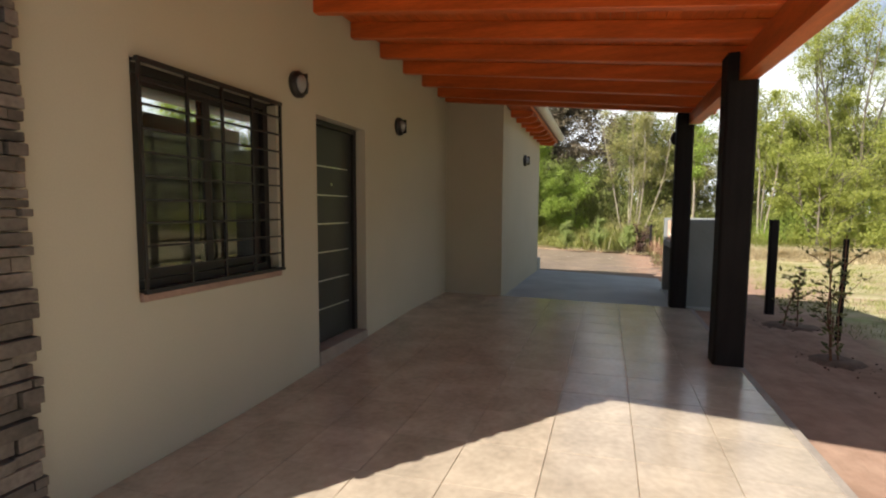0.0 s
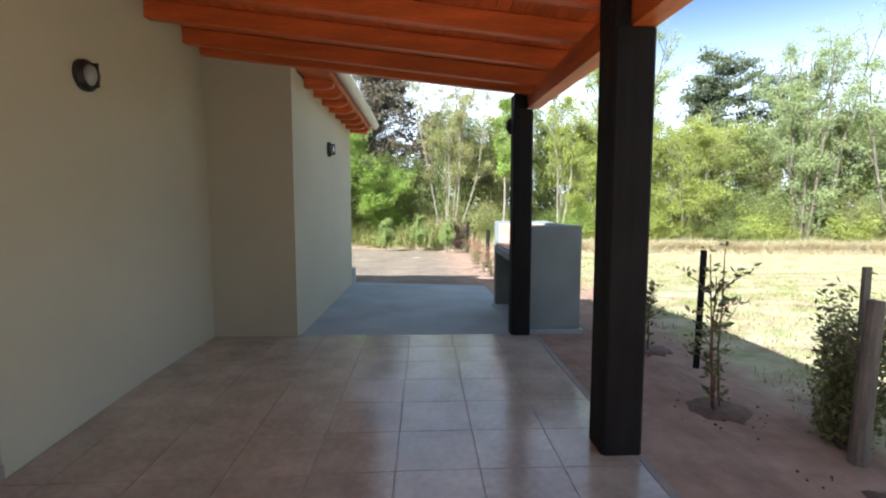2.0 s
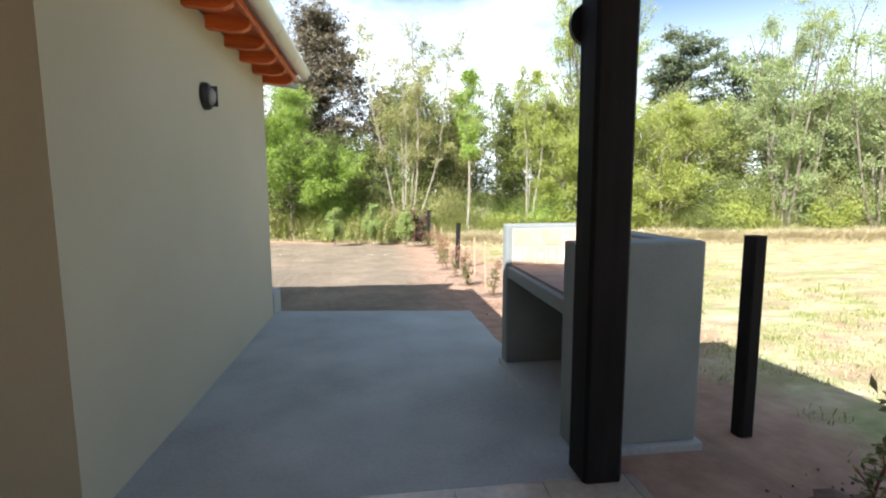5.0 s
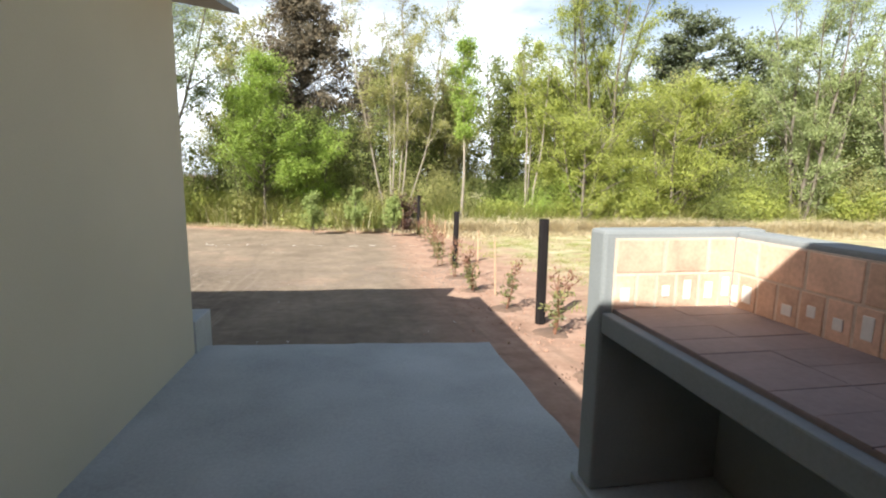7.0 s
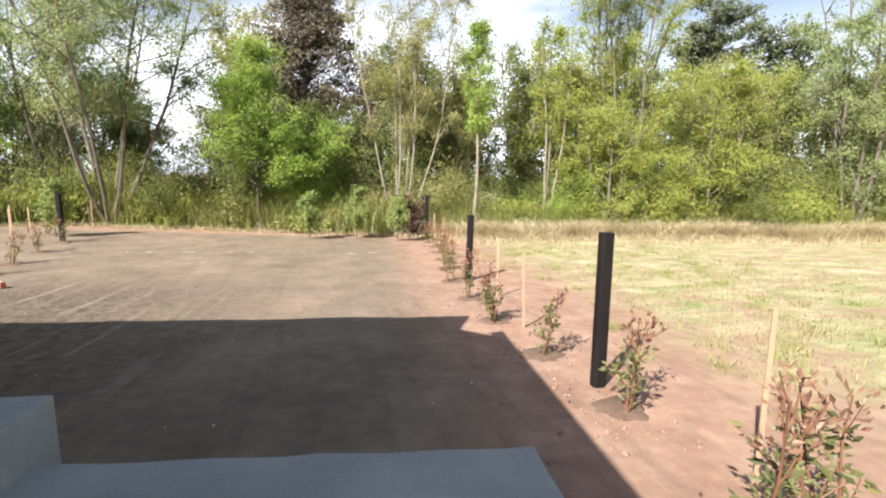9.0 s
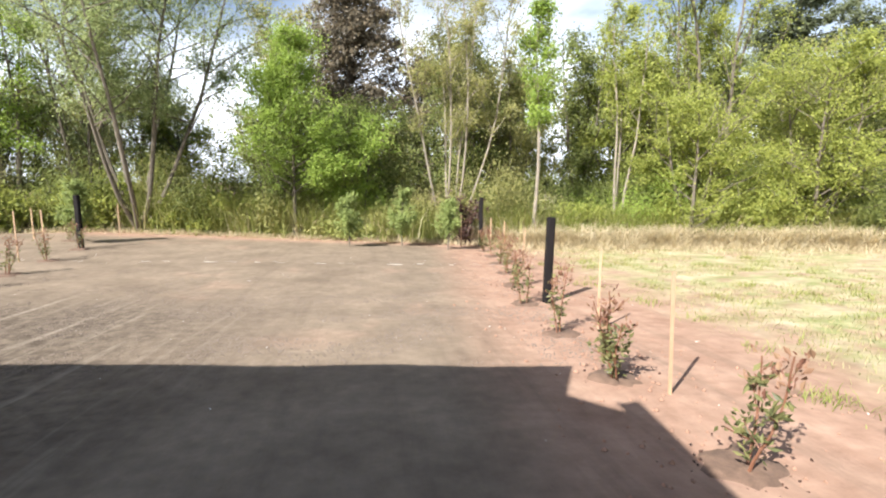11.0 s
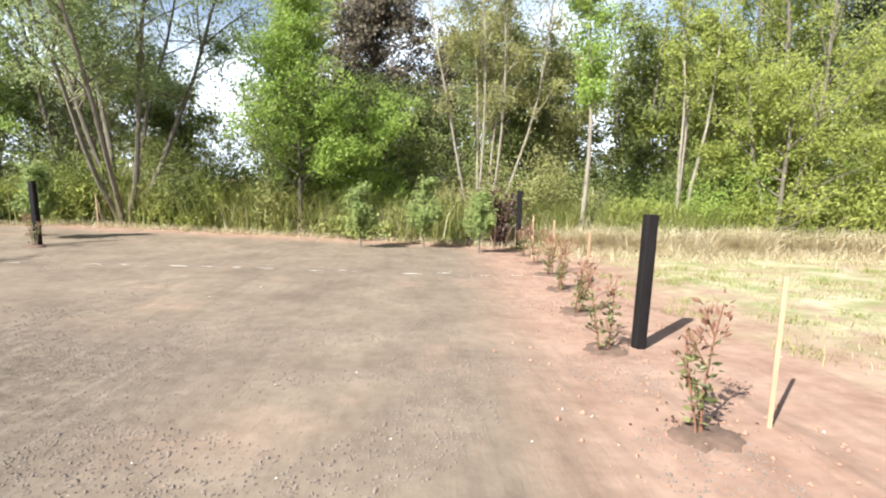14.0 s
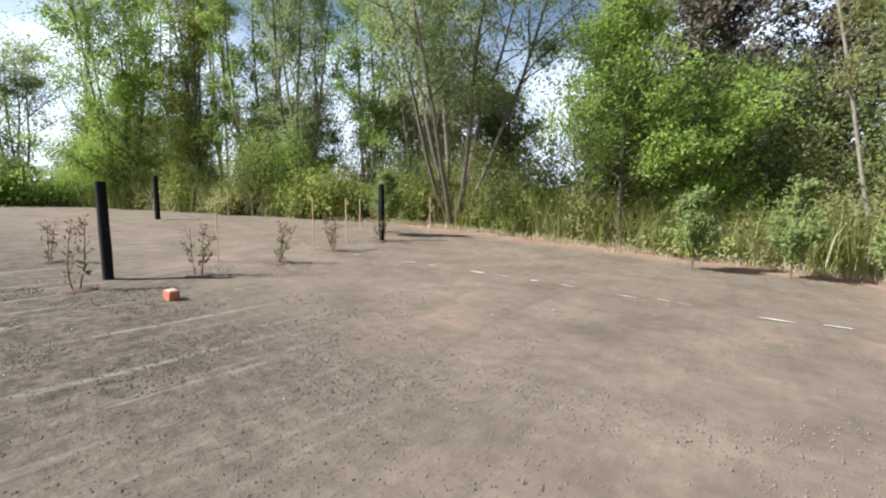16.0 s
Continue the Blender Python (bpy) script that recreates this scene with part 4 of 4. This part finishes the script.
def gpart(name, x0, x1, y0, y1, z0, z1, mat, parent=None, label="", bevel=0.004):
    """A part of the barbecue, by its place in the world."""
    bm = boxed(x0 - 1.65, x1 - 1.65, y0 - 4.73, y1 - 4.73, z0 + 0.08, z1 + 0.08, bevel=bevel)
    return part(name, bm, mat, parent or grill, label)


gpart("plinth", GX0 - 0.02, GX1 + 0.03, GY0 - 0.03, GY1 + 0.03, -0.4, -0.035, CONCRETE, None, "light cement footing", 0.012)
near_wing = gpart("side_wall", GX0, GX1, GY0, GY0 + 0.17, -0.035, GTOP, RENDERED, bevel=0.016)
far_wing = gpart("side_wall", GX0, GX1, GY1 - 0.13, GY1, -0.035, GTOP + 0.004, RENDERED, bevel=0.016)
back_wall = gpart("back_wall", GX1 - 0.15, GX1 - 0.004, GY0 + 0.172, GY1 - 0.132, -0.035, GTOP - 0.006, RENDERED, bevel=0.012)
counter = gpart("counter", GX0 + 0.006, GX1 - 0.152, GY0 + 0.172, GY1 - 0.132, GDECK - 0.09, GDECK - 0.002, RENDERED, None, "cement counter slab", 0.008)


def faces(parent, u0, u1, place):
    """Soldier bricks on the counter, a course of flat ones over them."""
    gpart("mortar_bed", *place(u0, u1, GDECK, GTOP - 0.03, 0.0), MORTAR, parent, "pale smeared mortar", 0.0)
    u = u0
    split = GDECK + 0.165
    while u < u1 - 0.02:
        b = min(u + random.uniform(0.088, 0.108), u1)
        gpart("brick", *place(u + 0.006, b - 0.006, GDECK + 0.004, split - 0.005, random.uniform(0.002, 0.004)), BRICK, parent)
        if random.random() < 0.7:
            m = (u + b) / 2
            w2, zc, h2 = random.uniform(0.012, 0.024), random.uniform(GDECK + 0.07, GDECK + 0.1), random.uniform(0.02, 0.045)
            gpart("mortar_smear", *place(m - w2, m + w2, zc - h2, zc + h2, 0.0055), WHITE, parent, "white mortar smear", 0.0015)
        u = b
    u = u0
    while u < u1 - 0.02:
        b = min(u + random.uniform(0.2, 0.23), u1)
        gpart("brick", *place(u + 0.007, b - 0.007, split + 0.004, GTOP - 0.036, random.uniform(0.002, 0.004)), BRICK, parent)
        u = b


DECK_X, DECK_Y = (GX0 + 0.05, GX1 - 0.16), (GY0 + 0.182, GY1 - 0.142)
faces(far_wing, DECK_X[0], DECK_X[1], lambda a, b, c, d, e: (a, b, GY1 - 0.138 - e, GY1 - 0.129, c, d))
faces(back_wall, DECK_Y[0], DECK_Y[1], lambda a, b, c, d, e: (GX1 - 0.158 - e, GX1 - 0.149, a, b, c, d))
faces(near_wing, DECK_X[0], DECK_X[1], lambda a, b, c, d, e: (a, b, GY0 + 0.169, GY0 + 0.178 + e, c, d))
rows = 9
for j in range(rows):
    for a, b in ((DECK_X[0], 1.57), (1.57, DECK_X[1])):
        step = (DECK_Y[1] - DECK_Y[0]) / rows
        c = DECK_Y[0] + j * step
        gpart("paver", a + 0.001, b - 0.001, c + 0.001, c + step - 0.001, GDECK - 0.001, GDECK + 0.017 + random.uniform(-0.001, 0.001), PAVER, counter, bevel=0.002)
gpart("mortar_bed", DECK_X[0], DECK_X[1], DECK_Y[0], DECK_Y[1], GDECK - 0.0015, GDECK + 0.012, PAVER, counter, "dusty joints between the pavers", 0.0)


# ---- fence posts, stakes, young plants ----
def fence_post(x, y, h, w=0.1, tilt=0.0):
    p = tagged(part("fence_post", post(x, y, w, h + 0.15), BLACK), "short black tarred timber post in the earth", "post", group="boundary posts")
    p.matrix_basis = pose(x - w / 2, y - w / 2, float(ground_z(np.array(x), np.array(y))) - 0.15, 0, tilt, 0)
    return p


for x, y, h, w, tilt in ((2.43, 4.16, 1.24, 0.1, 0), (2.32, 8.87, 1.24, 0.1, 0), (2.27, 14.05, 1.21, 0.11, 1.5), (2.38, 22.1, 1.48, 0.12, 0), (-7.54, 19.31, 1.25, 0.11, 0), (-6.98, 13.72, 1.25, 0.11, -1.5), (-15.0, 17.7, 1.25, 0.12, 0)):
    fence_post(x, y, h, w, tilt)


def stake(x, y, h, w=0.026, tilt=0.0, mat=STAKE, label="thin raw pine stake in the earth"):
    p = tagged(part("stake", boxed(-w / 2, w / 2, -w / 4, w / 4, -0.1, h, bevel=0.003), mat), label, "stake", group="planting stakes")
    p.matrix_basis = pose(x, y, float(ground_z(np.array(x), np.array(y))), 0, tilt, random.uniform(-20, 20))


for x, y, h, t in ((2.53, 7.47, 0.95, 0), (2.27, 10.66, 0.9, -2), (2.42, 12.48, 0.9, 0), (2.36, 16.1, 0.9, 3), (2.4, 18.2, 0.95, 0), (2.4, 20.2, 0.95, 0), (1.75, 21.8, 0.95, 0), (-7.3, 15.35, 1.0, 0), (-7.4, 17.3, 1.0, 0), (-7.7, 18.4, 0.95, 0), (-8.04, 21.7, 0.9, 0), (-14.0, 19.3, 0.9, 2), (-16.5, 14.2, 0.9, -3), (-9.5, 20.5, 0.8, 0)):
    stake(x, y, h, tilt=t)
stake(2.67, 2.79, 1.06, 0.05, 1, BLACK, "dark weathered wooden stake in the earth")
stake(2.76, 1.3, 1.1, 0.045, 0, GREYWOOD, "dark weathered wooden stake in the earth")
stake(2.3, 0.5, 0.6, 0.03, 0, GREYWOOD, "thin grey wooden stake in the earth")


def shrub(x, y, h, red, stems=2, leaves=150, leaf=0.044):
    """A young hedge plant: a few upright stems with pointed leaves, red at the tips."""
    leaves = int(leaves * 1.15)
    z = float(ground_z(np.array(x), np.array(y)))
    top = empty("hedge_shrub", x, y, z, label="young hedge shrub with reddish leaf tips in a planting hollow" if red else "young green hedge shrub in a planting hollow", category="shrub", group="young hedge")
    bm = bmesh.new()
    c = []
    wide = 0.2 if red else 0.08
    for s in range(stems):
        a = rng.uniform(0, 6.28)
        n1 = limb(Vector((0.04 * math.cos(a), 0.04 * math.sin(a), -0.02)), Vector((wide * math.cos(a), wide * math.sin(a), 1)), h * rng.uniform(0.75, 1.05), 0.07, 8)
        tube(bm, n1, 0.009, 0.004, 5)
        for i in range(3):
            n2 = limb(n1[2 + i * 2], Vector((rng.normal(), rng.normal(), 1.2)), h * 0.22, 0.1, 3)
            tube(bm, n2, 0.005, 0.003, 4)
            for q in n2:
                c.append(q)
        c += n1[1:]
    part("stem", bm, STEM, top)
    c = np.array([tuple(p) for p in c])
    out = rng.normal(size=(leaves, 3)) * (1, 1, 0.4)
    out /= np.linalg.norm(out, axis=1)[:, None]
    pos = c[rng.integers(0, len(c), leaves)] + out * rng.uniform(0.02, 0.075, (leaves, 1))
    pos[:, 2] = np.abs(pos[:, 2]) + 0.03
    way = out + np.array((0, 0, 0.35))
    tip = pos[:, 2] > h * (0.6 if red else 9) + 0.06 * rng.normal(size=leaves)
    leaf_mesh("foliage", pos[~tip], leaf, LOW, top, long=2.8, heads=way[~tip])
    if tip.any():
        leaf_mesh("young_leaves", pos[tip], leaf * 0.9, RED, top, "reddish young leaves", long=2.6, heads=way[tip] + np.array((0, 0, 0.7)))
    disc = bmesh.new()
    rim = [disc.verts.new((0.24 * rng.uniform(0.7, 1.15) * math.cos(a), 0.24 * rng.uniform(0.7, 1.15) * math.sin(a), -0.03)) for a in np.linspace(0, 6.28, 18, endpoint=False)]
    mid = [disc.verts.new((v.co.x * 0.72, v.co.y * 0.72, 0.022 + 0.008 * rng.normal())) for v in rim]
    hub = disc.verts.new((0, 0, 0.008))
    for k in range(18):
        disc.faces.new((rim[k], rim[(k + 1) % 18], mid[(k + 1) % 18], mid[k]))
        disc.faces.new((mid[k], mid[(k + 1) % 18], hub))
    part("planting_hollow", disc, DAMP, top, "dark damp earth round the stem", smooth=True)
    clods = np.stack([rng.normal(0, 0.16, 60), rng.normal(0, 0.16, 60), np.full(60, 0.0)], 1)
    leaf_mesh("mulch", clods, 0.035, BURNT, top, "dry leaf litter", long=1.2)["kind"] = "stuff"
    return top


for x, y, h, red, s, lv in ((2.33, 3.36, 0.78, 0, 1, 85), (2.52, 3.33, 0.8, 0, 1, 95), (2.34, 1.92, 1.12, 0, 3, 230), (2.58, 0.74, 0.95, 0, 2, 110), (2.13, 7.03, 0.85, 1, 2, 150), (2.42, 6.97, 0.9, 1, 3, 210), (2.27, 8.4, 0.8, 1, 3, 220), (2.13, 9.68, 0.78, 1, 2, 180), (2.02, 11.0, 0.72, 1, 4, 330), (1.97, 12.35, 0.78, 1, 2, 170), (1.93, 13.95, 0.8, 1, 2, 170), (2.05, 15.35, 0.75, 1, 3, 220), (2.15, 16.7, 0.75, 1, 3, 220), (2.25, 18.05, 0.75, 1, 3, 220), (2.3, 19.4, 0.75, 1, 3, 220), (2.3, 20.7, 0.7, 1, 3, 200), (-6.49, 13.22, 0.85, 1, 2, 150), (-6.43, 14.6, 0.75, 1, 3, 150), (-6.57, 15.94, 0.75, 1, 3, 170), (-6.96, 17.44, 0.7, 1, 3, 170), (-7.4, 19.04, 0.7, 1, 2, 130), (-9.0, 13.6, 0.7, 1, 2, 120), (-8.5, 20.4, 0.6, 1, 2, 120)):
    shrub(x, y, h, red, s, lv)
bush(2.8, 1.45, 0.95, 0.27, LOW, leaves=5200, leaf=0.028, long=3.4, label="dense dark green bush beside the porch")
bush(1.9, 22.75, 1.55, 0.5, BURNT, leaves=1500, leaf=0.1, label="dark withered brown bush by the boundary post")
stump = bmesh.new()
tube(stump, [Vector((0, 0, -0.1)), Vector((0.012, 0.004, 0.3)), Vector((0.026, 0.008, 0.6)), Vector((0.042, 0.012, 0.85)), Vector((0.048, 0.014, 0.93))], 0.05, 0.04, 10)
st = tagged(part("old_stump", stump, GREYWOOD), "grey weathered tree stump beside the porch", "stump")
st.location = (2.68, 1.18, -0.08)


def young_pine(x, y, h):
    z = float(ground_z(np.array(x), np.array(y)))
    top = empty("young_pine", x, y, z, label="young pine sapling with soft green needles", category="tree", group="pine saplings")
    bm = bmesh.new()
    n1 = limb(Vector((0, 0, -0.05)), Vector((0, 0, 1)), h, 0.03, 8)
    tube(bm, n1, 0.022, 0.006, 6)
    c = []
    for i in range(26):
        f = rng.uniform(0.25, 1.0)
        k = min(7, int(f * 8))
        a = rng.uniform(0, 6.28)
        n2 = limb(n1[k], Vector((math.cos(a), math.sin(a), 0.9)), 0.42 * (1.15 - f) * h * 0.8 + 0.1, 0.06, 4)
        tube(bm, n2, 0.008, 0.003, 4)
        c += n2[1:]
    part("stem", bm, BARK, top)
    c = np.array([tuple(p) for p in c])
    pos = c[rng.integers(0, len(c), 2600)] + rng.normal(size=(2600, 3)) * 0.06
    leaf_mesh("needles", pos, 0.055, PINE, top, long=4.0, up=0.7)


for x, y, h in ((-1.44, 20.95, 1.5), (0.0, 21.5, 1.7), (1.3, 20.9, 1.45), (-8.1, 20.0, 1.6)):
    young_pine(x, y, h)

lump = empty("red_brick_lump", -5.3, 13.75, float(ground_z(np.array(-5.3), np.array(13.75))), label="broken red brick with a paler top", category="brick")
chunk = boxed(-0.08, 0.07, -0.055, 0.055, 0.0, 0.1, bevel=0.014)
for v in chunk.verts:
    v.co += 0.014 * Vector((noise.noise(v.co * 14), noise.noise(v.co * 14 + Vector((5, 0, 0))), noise.noise(v.co * 14 + Vector((0, 7, 0)))))
part("brick_piece", chunk, material("broken_brick", (0.5, 0.17, 0.09), 0.9, dark=0.7, light=1.3, scale=14, fine=80, bump=0.5), lump)
part("pale_top", boxed(-0.07, 0.05, -0.045, 0.045, 0.1, 0.112, bevel=0.005), MORTAR, lump, "paler top of the brick piece")

# chalk dust line across the yard
v, f = [], []
for i in range(26):
    x = -8 + i * 0.42 + rng.uniform(-0.1, 0.1)
    if rng.random() < 0.4:
        continue
    y = 17.75 + 0.03 * x + rng.normal(0, 0.06)
    l2, w2 = rng.uniform(0.06, 0.2), rng.uniform(0.008, 0.02)
    n = len(v)
    for k in range(8):
        a = k * math.pi / 4
        px2, py2 = x + l2 * math.cos(a) * rng.uniform(0.7, 1.1), y + w2 * math.sin(a) * rng.uniform(0.6, 1.3)
        v.append((px2, py2, float(uneven(np.array([[px2]]), np.array([[py2]]))[0, 0]) + 0.012))
    f.append(tuple(range(n, n + 8)))
cm = bpy.data.meshes.new("chalk_line")
cm.from_pydata(v, [], f)
cm.materials.append(WHITE)
tagged(new("chalk_line", cm), "broken white chalk line on the earth", "chalk", kind="stuff")


def crumbs(name, x, y, size, mat, label):
    """Small angular lumps lying on the ground."""
    n = len(x)
    z = uneven(x[None, :], y[None, :])[0]
    base = np.array([(1, 0, 0), (0, 1, 0), (-1, 0, 0), (0, -1, 0), (0, 0, 0.8), (0, 0, -0.5)], float)
    s = size * np.clip(rng.lognormal(0, 0.45, n), 0.4, 1.9)
    v = (base[None] * rng.uniform(0.5, 1.2, (n, 6, 1))) * s[:, None, None] + np.stack([x, y, z + 0.25 * s], 1)[:, None]
    tri = np.array([(0, 1, 4), (1, 2, 4), (2, 3, 4), (3, 0, 4), (1, 0, 5), (2, 1, 5), (3, 2, 5), (0, 3, 5)])
    ob = raw(name, v.reshape(-1, 3), (np.arange(n)[:, None, None] * 6 + tri[None]).reshape(-1, 3), mat)
    return tagged(ob, label, "soil", kind="stuff")


x, y = rng.uniform(-7, 2.2, 30000), 11.3 + rng.gamma(1.6, 1.6, 30000)
k = clumped(x, y, 1.3, 0.02)
crumbs("clods", x[k], y[k], 0.007, CLOD, "small dry clods on the bare earth")
cx, cy = rng.normal(-1.4, 1.5, 70), rng.normal(13.1, 0.8, 70)
k = rng.integers(0, 70, 7000)
crumbs("coarse_clods", cx[k] + rng.normal(0, 0.3, 7000), cy[k] + rng.normal(0, 0.2, 7000), 0.005, CLOD, "crumbled clods of dry earth in the yard")
x, y = rng.uniform(-8, 4, 130), rng.uniform(8.5, 19, 130)
crumbs("pebbles", x, y, 0.006, WHITE, "pale pebbles scattered on the earth")
x, y = rng.normal(2.2, 0.5, 900), rng.uniform(7.8, 20, 900)
crumbs("red_clods", x, y, 0.014, REDCLOD, "small reddish clods by the hedge")

cx, cy = rng.uniform(3.0, 9.0, 160), rng.uniform(5.0, 19.0, 160)
k = rng.integers(0, 160, 7000)
blades("weed_tufts", cx[k] + rng.normal(0, 0.1, 7000), cy[k] + rng.normal(0, 0.1, 7000), 0.1, REED, "low green weed tufts in the dry grass", spread=1.0)
x, y = rng.uniform(2.85, 5.0, 9000), rng.uniform(-2.0, 6.3, 9000)
k = clumped(x, y, 1.6, -0.15)
blades("lawn_edge", x[k], y[k], 0.06, PATCH, "short dry lawn beside the porch", spread=1.0)

# ---- floor tiles, last ----
for i in range(8):
    for j in range(19):
        xa, yb = 0.1 - 0.44 * 5 + i * 0.44, 3.718 - j * 0.44
        x0, x1, y0, y1 = max(xa, WX + 0.003), min(xa + 0.44, 1.408), yb - 0.44, yb
        bm = boxed(x0 + 0.002, x1 - 0.002, y0 + 0.002, y1 - 0.002, -0.02, 0.0, bevel=0.0015)
        for v in bm.verts:
            v.co.z += float(floor_z(v.co.x, v.co.y))
        part("tile", bm, TILE, porch_floor)
